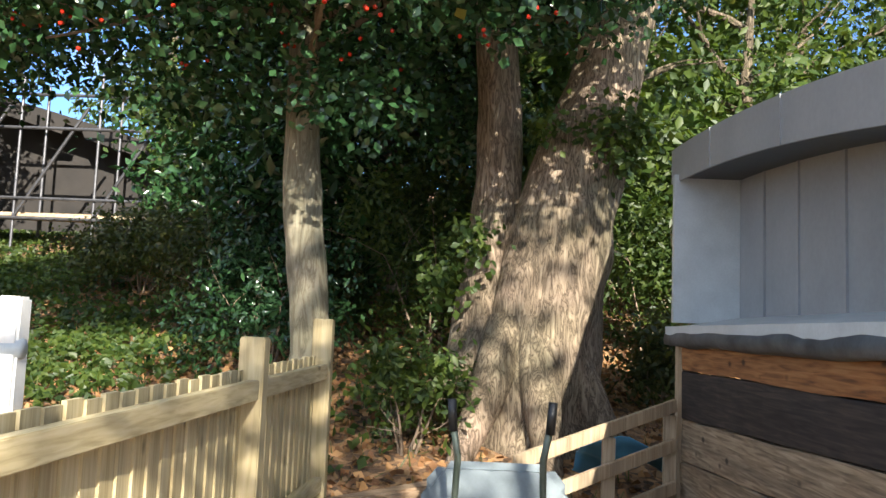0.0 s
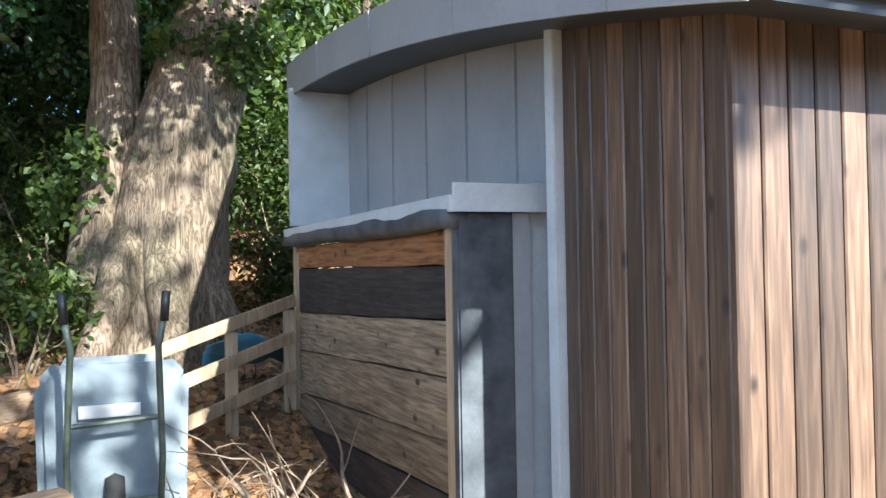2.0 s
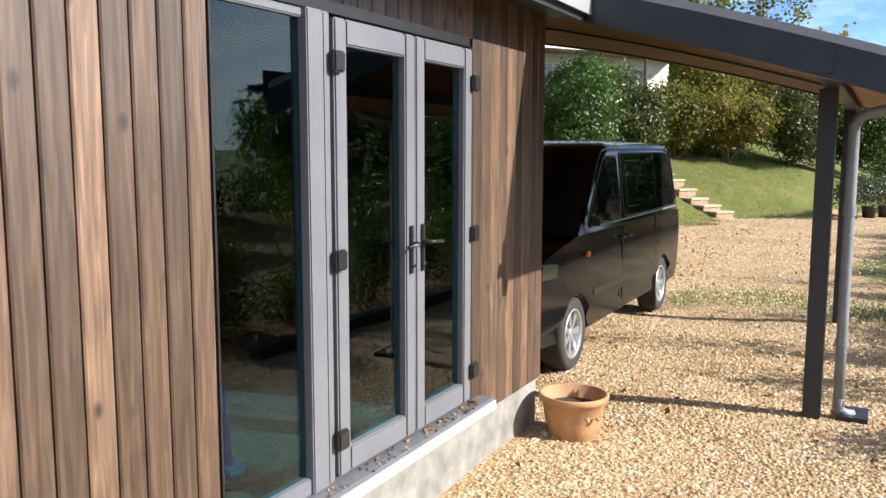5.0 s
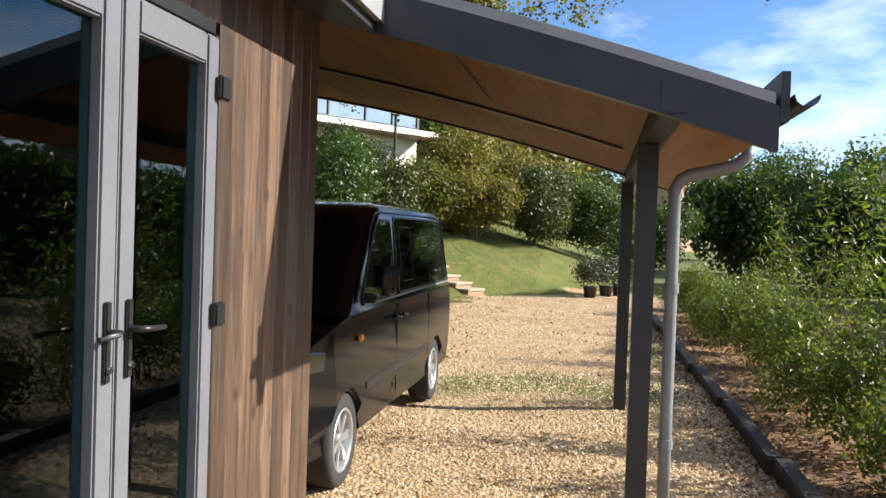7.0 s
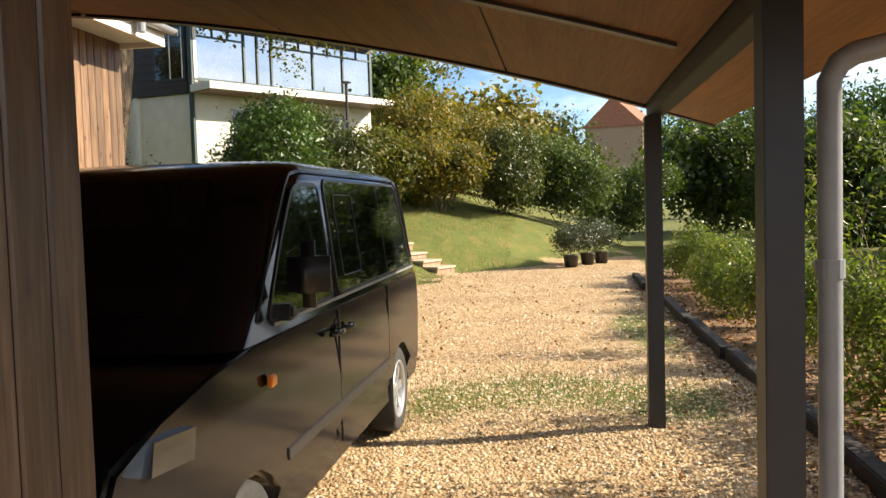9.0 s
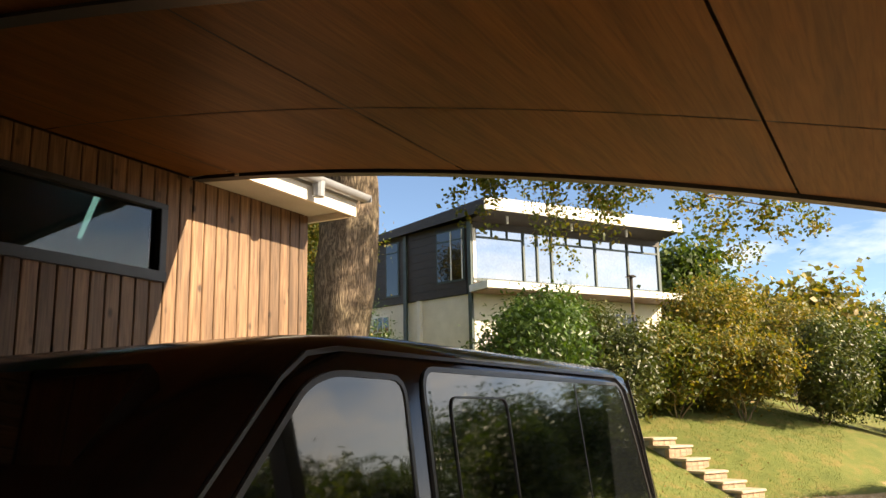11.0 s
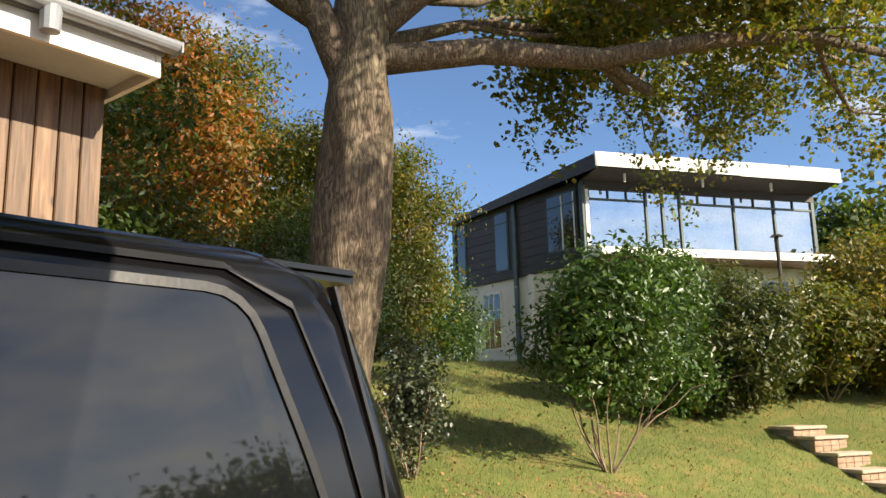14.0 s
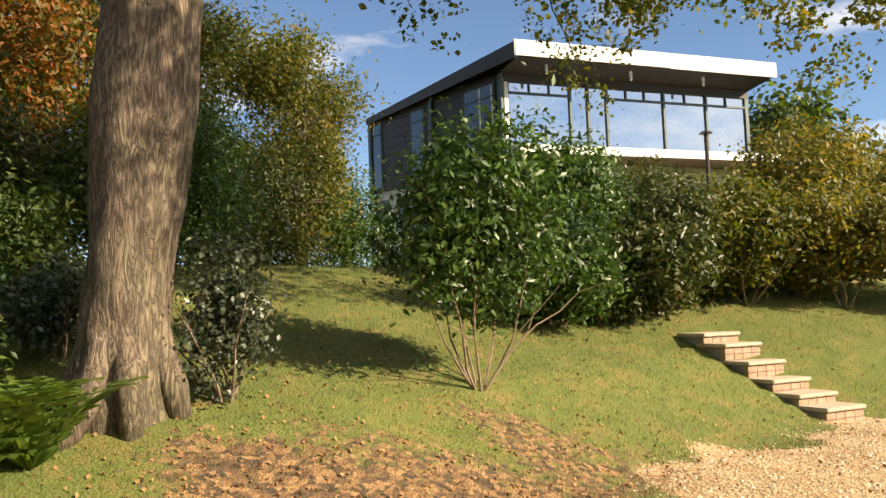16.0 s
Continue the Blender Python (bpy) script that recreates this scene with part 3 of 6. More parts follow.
part("edge_beam", arch_slab(11.03, 11.12, -0.60, 4.93, -0.02, 0.098), STEEL_DARK, roof_carport)
part("eave_board", box(5.9, 11.12, -0.64, -0.602, roof_z(-0.60) + 0.03, roof_z(-0.60) + 0.25), STEEL_DARK, roof_carport, "dark fascia board")

# plywood ceiling in panels, one mesh
cbm = bmesh.new()
XS = [5.98, 7.45, 8.66, 9.85, 11.02]
YS = [-0.085, 0.97, 2.75, 4.52, 4.94]
for i in range(len(XS) - 1):
    for j in range(len(YS) - 1):
        n0 = 6
        for k in range(n0):
            ya = YS[j] + 0.006 + (YS[j + 1] - YS[j] - 0.012) * k / n0
            yb = YS[j] + 0.006 + (YS[j + 1] - YS[j] - 0.012) * (k + 1) / n0
            v = [cbm.verts.new(q) for q in ((XS[i] + 0.006, ya, roof_z(ya)), (XS[i + 1] - 0.006, ya, roof_z(ya)), (XS[i + 1] - 0.006, yb, roof_z(yb)), (XS[i] + 0.006, yb, roof_z(yb)))]
            cbm.faces.new(v)
r = bmesh.ops.solidify(cbm, geom=cbm.faces[:], thickness=-0.012)
ceiling_carport = tagged(link("ceiling_carport", cbm, PLY), "warm varnished plywood carport ceiling in panels", "ceiling", kind="structure")
tagged(link("ceiling_backing", arch_slab(5.98, 11.025, -0.58, 4.9, 0.03, 0.09), BLACK), "dark ceiling void above the plywood", "ceiling", kind="structure")
tagged(link("ceiling_eave", arch_slab(5.98, 11.025, -0.598, -0.215, -0.01, 0.02, 6), PLY), "plywood eave soffit board", "ceiling", kind="structure")

# front beam on posts
carport_beam = tagged(link("carport_beam", box(5.89, 11.02, -0.21, -0.09, 2.36, 2.50), STEEL_DARK, bevel=0.004), "dark painted timber beam on the carport posts", "beam", kind="structure")
tagged(link("cross_beam", arch_slab(8.62, 8.70, 0.0, 4.9, -0.02, -0.004), STEEL_DARK), "slim dark beam across the plywood ceiling", "beam", kind="structure")
for px_ in (7.2, 10.85):
    post = thing("carport_post", "dark grey painted square carport post", "post", (px_, -0.115, 0), "carport posts")
    part("shaft", box(-0.065, 0.065, -0.06, 0.06, -0.2, 2.358), STEEL_DARK, post, bevel=0.004)
pipe = thing("downpipe", "grey plastic rainwater pipe with swan neck", "drainpipe", (7.26, -0.285, 0))
part("pipe", tube([(0, 0, 0.06), (0, 0, 0.8), (0, 0, 1.9), (0, 0, 2.10), (0.0, -0.03, 2.155), (0, -0.08, 2.185), (0, -0.22, 2.215), (0, -0.35, 2.25), (0, -0.405, 2.30), (0, -0.415, 2.36)], [0.038] * 10, 16), PIPE_GREY, pipe, smooth=True)
part("shoe", tube([(0, 0, 0.14), (0, 0, 0.06), (0.03, -0.05, 0.02), (0.06, -0.1, 0.01)], [0.038, 0.038, 0.038, 0.036], 14), PIPE_GREY, pipe, smooth=True)
for z in (0.55, 1.5):
    part("collar", tube([(0, 0, z - 0.03), (0, 0, z + 0.03)], [0.046, 0.046], 16), PIPE_GREY, pipe)
part("drain_grate", box(-0.06, 0.24, -0.2, 0.0, -0.02, 0.02), BLACK, pipe, "black drain grating")


def gutter(name, x0, x1, y, z, mat, label):
    g = thing(name, label, "gutter", (0, y, z))
    bm = bmesh.new()
    n = 10
    ra = [(0.055 * math.cos(math.pi + math.pi * k / n), 0.055 * math.sin(math.pi + math.pi * k / n)) for k in range(n + 1)]
    rb = [(0.050 * math.cos(2 * math.pi - math.pi * k / n), 0.050 * math.sin(2 * math.pi - math.pi * k / n)) for k in range(n + 1)]
    prism([(x0, a, b) for a, b in ra + rb], (x1 - x0, 0, 0), bm)
    part("trough", bm, mat, g, smooth=False)
    return g


gutter("carport_gutter", 5.85, 11.16, -0.70, roof_z(-0.60) + 0.14, STEEL_DARK, "dark half-round gutter along the carport eave")

# white fascia, soffit and gutter of the far bay
bay = thing("roof_bay", "white fascia and grey gutter of the end bay", "roof", kind="structure")
part("roof_sheet", box(11.16, 12.47, 4.48, 6.12, 3.532, 3.58), GREY, bay)
part("soffit", box(11.02, 12.42, 4.525, 4.948, 3.462, 3.48), GREYTRIM, bay)
part("fascia", box(11.02, 12.42, 4.49, 4.52, 3.41, 3.53), WHITEPAINT, bay, "white painted fascia board")
part("fascia", box(12.425, 12.455, 4.49, 6.12, 3.41, 3.53), WHITEPAINT, bay, "white painted fascia board")
bg = gutter("bay_gutter", 11.3, 12.5, 4.425, 3.585, PIPE_GREY, "grey half-round gutter on the white fascia")
part("outlet", tube([(11.85, 0.0, -0.03), (11.85, 0, -0.15)], [0.05, 0.045], 12), PIPE_GREY, bg)
part("end_cap", box(12.50, 12.51, -0.055, 0.055, -0.055, 0.0), PIPE_GREY, bg)

# grey side panels with standing seams, end fin, trims
PY = [2.64, 3.15, 3.72, 4.30, 4.90, 5.45, 5.96]
for a, b in zip(PY, PY[1:]):
    part("panel", prism([(2.0, a + 0.003, 2.40), (2.0, b - 0.003, 2.40), (2.0, b - 0.003, roof_z(b) - 0.06), (2.0, a + 0.003, roof_z(a) - 0.06)], (0.03, 0, 0)), GREY, wall_grey)
    part("seam", box(1.985, 2.0, b - 0.008, b + 0.008, 2.40, roof_z(b) - 0.06), GREY, wall_grey)
part("panel", box(1.96, 2.03, 2.56, 2.64, 0.3, 2.40), GREY, wall_grey)
part("end_fin", box(1.53, 2.0, 5.93, 5.98, 2.40, 3.46), GREYTRIM, wall_grey, "pale grey end panel", bevel=0.003)
part("corner_trim", box(1.85, 1.92, 2.56, 2.63, 0.3, 3.12), GREYTRIM, wall_grey, "pale grey corner trim", bevel=0.004)
part("lower_panel", box(1.87, 1.99, 2.835, 2.86, 0.3, 2.40), GREYTRIM, wall_grey)
part("roof_edge", arch_slab(1.56, 1.578, 1.18, 6.12, -0.12, 0.135), GREY, wall_grey, "folded grey metal roof edge")
for y in (1.75, 2.9, 4.05, 5.2):
    part("fold", arch_slab(1.552, 1.559, y - 0.008, y + 0.008, -0.12, 0.137, 1), GREY, wall_grey)
part("roof_edge", arch_slab(1.56, 2.0, 6.121, 6.14, -0.12, 0.135, 2), GREY, wall_grey)

# log store of old sleepers
store = thing("log_store", "log store walled with old weathered railway sleepers", "log store", (1.55, 0, 0))
# joints, near end and far end: the old sleepers taper
joints = [(0.50, 0.42), (0.80, 0.72), (1.07, 0.95), (1.31, 1.155), (1.585, 1.47), (1.836, 1.745), (2.077, 2.075), (2.235, 2.235)]
kinds = [OLDWOOD, TARWOOD, OLDWOOD, OLDWOOD, OLDWOOD, TARWOOD, ORANGEWOOD]
for k, (lo, hi, m_) in enumerate(zip(joints, joints[1:], kinds)):
    bm = box(0, 0.08, 2.97, 5.76, 0, 1)
    bmesh.ops.subdivide_edges(bm, edges=[e for e in bm.edges if abs(e.verts[0].co.y - e.verts[1].co.y) > 1], cuts=14)
    for v in bm.verts:
        f_ = (v.co.y - 2.97) / 2.79
        za, zb_ = lo[0] + (lo[1] - lo[0]) * f_ + 0.004, hi[0] + (hi[1] - hi[0]) * f_ - 0.004
        v.co.z = za + (zb_ - za) * v.co.z
        v.co += Vector((0.012, 0, 0.008)) * noise.noise(Vector((k * 3.1, v.co.y * 2.2, v.co.z * 5)))
    part("sleeper", bm, m_, store, "dark tarred sleeper" if m_ is TARWOOD else "", bevel=0.006)
part("batten", box(-0.02, 0.06, 5.77, 5.86, 0.5, 2.24), BATTEN, store, "pale upright batten", bevel=0.004)
part("batten", box(-0.02, 0.06, 2.87, 2.96, 0.3, 2.24), BATTEN, store, "pale upright batten", bevel=0.004)
part("corner_sheet", box(-0.03, 0.235, 2.80, 2.865, 0.3, 2.30), RIDGED, store, "dark crumpled flashing sheet", bevel=0.01)
fl = bmesh.new()
tube([(-0.035, 2.80, 2.28)] + [(-0.035, y, 2.285) for y in np.linspace(2.9, 5.8, 18)] + [(-0.035, 5.95, 2.29)], [0.055] * 20, 8, fl, True, 0.35, 3.0)
part("rolled_flashing", fl, RIDGED, store, "dark wrinkled lead flashing", smooth=True)
part("cap", prism([(-0.06, 2.78, 2.33), (0.45, 2.78, 2.42), (0.45, 5.93, 2.42), (-0.06, 5.93, 2.33)], (0, 0, 0.03)), GREYTRIM, store, "grey metal capping")
part("cap_edge", box(-0.075, -0.058, 2.78, 5.93, 2.30, 2.37), GREYTRIM, store)
part("side_sheet", box(-0.06, 0.40, 2.765, 2.779, 2.30, 2.42), GREYTRIM, store)
part("side_batten", box(0.236, 0.32, 2.81, 2.865, 0.3, 2.30), GREY, store, "pale metal strip")

# ---- door and windows ----
door = thing("door_1", "grey framed glazed double door with side light", "door", (0, WY, 0), kind="structure")
FY0, FY1 = 0.0, 0.07
part("frame_post", box(2.905, 2.915, FY0, FY1, DZ0, DZ1), BLACK, door)
part("frame_head", box(2.945, 4.94, FY0, FY1, 2.50, DZ1 - 0.002), BLACK, door)
part("frame_post", box(4.945, 4.982, FY0, FY1, DZ0, 2.50), BLACK, door)
part("mullion", box(3.44, 3.55, FY0 - 0.015, FY1, DZ0, 2.50), UPVC, door, bevel=0.006)
part("mullion", box(3.552, 3.60, FY0 - 0.01, FY1, DZ0, 2.50), UPVC, door, bevel=0.006)
part("rail", box(2.916, 3.44, FY0, FY1, DZ0, 0.54), UPVC, door, bevel=0.006)
part("rail", box(2.916, 3.44, FY0 + 0.01, FY1, 2.46, 2.50), UPVC, door, bevel=0.006)
pane = part("pane", box(2.916, 3.44, 0.03, 0.038, 0.54, 2.46), DOORGLASS, door)
pane.visible_shadow = False
part("sill", box(2.86, 5.10, -0.10, 0.07, 0.41, 0.468), UPVC, door, bevel=0.008)
part("sill_edge", box(2.86, 5.10, -0.108, -0.101, 0.40, 0.45), WHITEPAINT, door)


def door_leaf(x0, x1, handle_x, hinge_x, sgn):
    lf_ = part("leaf", box(x0, x0 + 0.09, FY0 - 0.02, FY1 - 0.01, 0.485, 2.485), UPVC, door, bevel=0.008)
    part("stile", box(x1 - 0.09, x1, FY0 - 0.02, FY1 - 0.01, 0.485, 2.485), UPVC, lf_, bevel=0.008)
    part("rail", box(x0 + 0.09, x1 - 0.09, FY0 - 0.018, FY1 - 0.01, 0.485, 0.60), UPVC, lf_, bevel=0.008)
    part("rail", box(x0 + 0.09, x1 - 0.09, FY0 - 0.018, FY1 - 0.01, 2.375, 2.485), UPVC, lf_, bevel=0.008)
    pn = part("pane", box(x0 + 0.09, x1 - 0.09, 0.02, 0.028, 0.60, 2.375), DOORGLASS, lf_)
    pn.visible_shadow = False
    part("backplate", box(handle_x - 0.014, handle_x + 0.014, -0.034, -0.0205, 1.32, 1.56), BLACK, lf_, "black handle plate", bevel=0.004)
    hb = tube([(handle_x, -0.03, 1.47), (handle_x, -0.07, 1.47), (handle_x + sgn * 0.02, -0.08, 1.47), (handle_x + sgn * 0.12, -0.08, 1.465)], [0.011, 0.011, 0.010, 0.008], 10)
    part("handle", hb, BLACK, lf_, "black lever handle", smooth=True)
    part("lock", tube([(handle_x, -0.03, 1.36), (handle_x, -0.045, 1.36)], [0.01, 0.01], 10), CHROME, lf_)
    for z in (0.66, 1.46, 2.30):
        part("hinge", box(hinge_x - 0.04, hinge_x + 0.04, -0.05, -0.021, z - 0.045, z + 0.045), BLACK, lf_, "black door hinge", bevel=0.008)


door_leaf(3.62, 4.295, 4.245, 3.62, -1)
door_leaf(4.305, 4.935, 4.36, 4.945, 1)
slot = thing("window_1", "dark framed slot window in the timber wall", "window", (0, BY, 0), kind="structure")
for b in ((SX0, SX1, -0.03, 0.1, SZ0, SZ0 + 0.07), (SX0, SX1, -0.02, 0.1, SZ1 - 0.04, SZ1), (SX0, SX0 + 0.06, -0.02, 0.1, SZ0 + 0.07, SZ1 - 0.04), (SX1 - 0.06, SX1, -0.02, 0.1, SZ0 + 0.07, SZ1 - 0.04)):
    part("window_frame", box(*b), STEEL_DARK, slot, bevel=0.004)
sp = part("pane", box(SX0 + 0.06, SX1 - 0.06, 0.03, 0.04, SZ0 + 0.07, SZ1 - 0.04), DOORGLASS, slot)

# workshop contents seen through the glass
stand = thing("blue_floor_pump", "blue metal tool stand on the workshop floor", "tool", (3.35, 2.1, 0.44))
part("tube", tube([(0, 0, 0.78), (-0.05, 0.0, 0.6), (0.02, 0, 0.5), (0.1, 0, 0.42), (0.14, 0, 0.05)], [0.03, 0.03, 0.025, 0.02, 0.02], 10), BLUE, stand, smooth=True)
part("tube", tube([(-0.05, 0, 0.62), (-0.04, 0, 0.3), (-0.04, 0, 0.03)], [0.02] * 3, 10), BLUE, stand, smooth=True)
part("foot", box(0.08, 0.22, -0.05, 0.05, 0.0, 0.05), TARP, stand, bevel=0.01)
cupb = thing("wall_cabinet", "grey cabinet against the workshop wall, colour darkened for the room's shade", "cabinet", (4.4, 4.55, 0.44))
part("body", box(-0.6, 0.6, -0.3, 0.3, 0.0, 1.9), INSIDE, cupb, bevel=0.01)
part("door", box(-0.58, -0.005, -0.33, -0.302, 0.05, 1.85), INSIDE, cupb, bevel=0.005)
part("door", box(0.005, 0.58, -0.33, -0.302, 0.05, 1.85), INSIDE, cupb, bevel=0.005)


# ---- van ----
def wheel(parent, x, y, side):
    tprof = [(0.20, -0.10), (0.29, -0.115), (0.318, -0.10), (0.328, -0.06), (0.328, 0.06), (0.318, 0.10), (0.29, 0.115), (0.20, 0.10)]
    ty = part("wheel", lathe(tprof, 36), RUBBER, parent, "worn black tyre on silver alloy wheel", smooth=True)
    ty.matrix_basis = pose(x, y, 0.328, 90 * side, 0, 0)
    part("rim", lathe([(0.205, -0.08), (0.225, 0.10), (0.215, 0.112), (0.200, 0.10), (0.185, 0.02), (0.18, -0.08)], 36), ALLOY, ty, smooth=True)
    part("hub", lathe([(0.0, 0.085), (0.05, 0.085), (0.06, 0.07), (0.06, 0.0)], 20), ALLOY, ty, smooth=True)
    part("brake_disc", lathe([(0.0, -0.02), (0.17, -0.02), (0.17, -0.03)], 24), BLACK, ty)
    for k in range(7):
        a = 2 * math.pi * k / 7
        d, n_ = Vector((math.cos(a), math.sin(a), 0)), Vector((-math.sin(a), math.cos(a), 0))
        pts = [d * 0.045 + n_ * 0.022, d * 0.2 + n_ * 0.034, d * 0.2 - n_ * 0.034, d * 0.045 - n_ * 0.022]
        part("spoke", prism([q + Vector((0, 0, 0.05)) for q in pts], (0, 0, 0.035)), ALLOY, ty, bevel=0.006)
    return ty


van = thing("van", "black passenger van parked nose-in under the carport", "van", (0, 0, 0))
VY0, VY1 = 1.82, 3.72
FWX, RWX = 7.56, 10.72


def arch_pts(cx, r=0.375, n=10):
    return [(cx - r * math.cos(math.pi * k / n), 0.30 + r * math.sin(math.pi * k / n) * 0.98) for k in range(n + 1)]


lower = [(6.80, 0.26), *arch_pts(FWX), *arch_pts(RWX), (11.44, 0.30), (11.52, 0.50), (11.54, 0.85), (11.52, 1.05), (11.50, 1.20), (7.78, 1.20), (7.60, 1.19), (7.30, 1.14), (7.02, 1.05), (6.84, 0.92), (6.75, 0.60), (6.76, 0.34)]
bm = prism([(x, VY0, z) for x, z in lower], (0, VY1 - VY0, 0))
for v in bm.verts:
    inset = 0.0
    if v.co.x < 7.4:
        inset = 0.22 * ((7.4 - v.co.x) / 0.65) ** 1.8
    if v.co.z > 1.1:
        inset += 0.012
    if v.co.z < 0.5 and v.co.x > 7.2:
        inset += 0.025
    v.co.y += inset if v.co.y < 2.8 else -inset
body = part("body", bm, PAINT, van, bevel=0.022)
body.data.shade_smooth()
body.data.set_sharp_from_angle(angle=radians(35))
# upper body as a loft: (x, z, y inset) rings
ub = bmesh.new()
secs = [(1.19, 7.46, 11.50, 0.010), (1.31, 7.62, 11.50, 0.024), (1.637, 7.98, 11.45, 0.064), (1.855, 8.30, 11.37, 0.090), (1.94, 8.44, 11.31, 0.105), (1.985, 8.60, 11.23, 0.16), (2.02, 8.95, 11.10, 0.32), (2.035, 9.3, 10.9, 0.62)]
rings = []
for z, x0, x1, ins in secs:
    cr = 0.14 + 0.10 * (z > 1.5)
    ring = []
    for cx, cy, a0 in ((x1 - cr * 0.6, VY0 + ins + cr * 0.6, -90), (x1 - cr * 0.6, VY1 - ins - cr * 0.6, 0), (x0 + cr, VY1 - ins - cr, 90), (x0 + cr, VY0 + ins + cr, 180)):
        rr = cr * 0.6 if a0 in (-90, 0) else cr
        for k in range(5):
            a = radians(a0 + 90 * k / 4)
            ring.append(ub.verts.new((cx + rr * math.cos(a), cy + rr * math.sin(a), z)))
    rings.append(ring)
for a, b in zip(rings, rings[1:]):
    for k in range(len(a)):
        ub.faces.new((a[k], a[(k + 1) % len(a)], b[(k + 1) % len(a)], b[k]))
ub.faces.new(rings[-1])
ub.faces.new(rings[0][::-1])
bmesh.ops.recalc_face_normals(ub, faces=ub.faces)
cabin = part("cabin", ub, PAINT, van, smooth=True)
cabin.data.set_sharp_from_angle(angle=radians(40))


def side_y(z, far=False, out=0.006):
    zz, ii = [s[0] for s in secs], [s[3] for s in secs]
    i = float(np.interp(z, zz, ii)) - out
    return VY1 - i if far else VY0 + i


def side_pane(name, outline, far=False, mat=None, out=0.006, parent=None, label=""):
    bm = bmesh.new()
    a = [bm.verts.new((x, side_y(z, far, out), z)) for x, z in outline]
    bm.faces.new(a)
    bmesh.ops.triangulate(bm, faces=bm.faces[:])
    r_ = bmesh.ops.extrude_face_region(bm, geom=bm.faces[:])
    for v in r_["geom"]:
        if isinstance(v, bmesh.types.BMVert):
            v.co.y += -0.02 if far else 0.02
    bmesh.ops.recalc_face_normals(bm, faces=bm.faces)
    return part(name, bm, mat or CARGLASS, parent or van, label)


def rounded(outline, r, n=4):
    """Rounds the corners of a closed (x, z) outline."""
    res, m = [], len(outline)
    for i in range(m):
        p0, p1, p2 = Vector(outline[i - 1]), Vector(outline[i]), Vector(outline[(i + 1) % m])
        ra = min(r, 0.45 * (p0 - p1).length, 0.45 * (p2 - p1).length)
        a, c = p1 + (p0 - p1).normalized() * ra, p1 + (p2 - p1).normalized() * ra
        for k in range(n + 1):
            t_ = k / n
            q = a * (1 - t_) ** 2 + p1 * 2 * t_ * (1 - t_) + c * t_ * t_
            res.append((q.x, q.y))
    return res


def shrink(outline, d):
    """Moves each edge of a clockwise or counter-clockwise outline inwards by d."""
    m = len(outline)
    area = sum(outline[i - 1][0] * outline[i][1] - outline[i][0] * outline[i - 1][1] for i in range(m))
    sg = 1 if area > 0 else -1
    res = []
    for i in range(m):
        p0, p1, p2 = Vector(outline[i - 1]), Vector(outline[i]), Vector(outline[(i + 1) % m])
        e1, e2 = (p1 - p0).normalized(), (p2 - p1).normalized()
        n1, n2 = Vector((-e1.y, e1.x)) * sg, Vector((-e2.y, e2.x)) * sg
        b_ = (n1 + n2) / max(0.3, 1 + n1.dot(n2))
        q = p1 + b_ * d
        res.append((q.x, q.y))
    return res


def side_ring(name, outer, inner, far, mat, out, parent, label=""):
    """A thin raised frame between two matching outlines on the van's side."""
    bm = bmesh.new()
    a = [bm.verts.new((x, side_y(z, far, out), z)) for x, z in outer]
    c = [bm.verts.new((x, side_y(z, far, out), z)) for x, z in inner]
    n_ = len(a)
    for i in range(n_):
        bm.faces.new((a[i], a[(i + 1) % n_], c[(i + 1) % n_], c[i]))
    r_ = bmesh.ops.extrude_face_region(bm, geom=bm.faces[:])
    for v in r_["geom"]:
        if isinstance(v, bmesh.types.BMVert):
            v.co.y += -0.012 if far else 0.012
    bmesh.ops.recalc_face_normals(bm, faces=bm.faces)
    return part(name, bm, mat, parent, label)


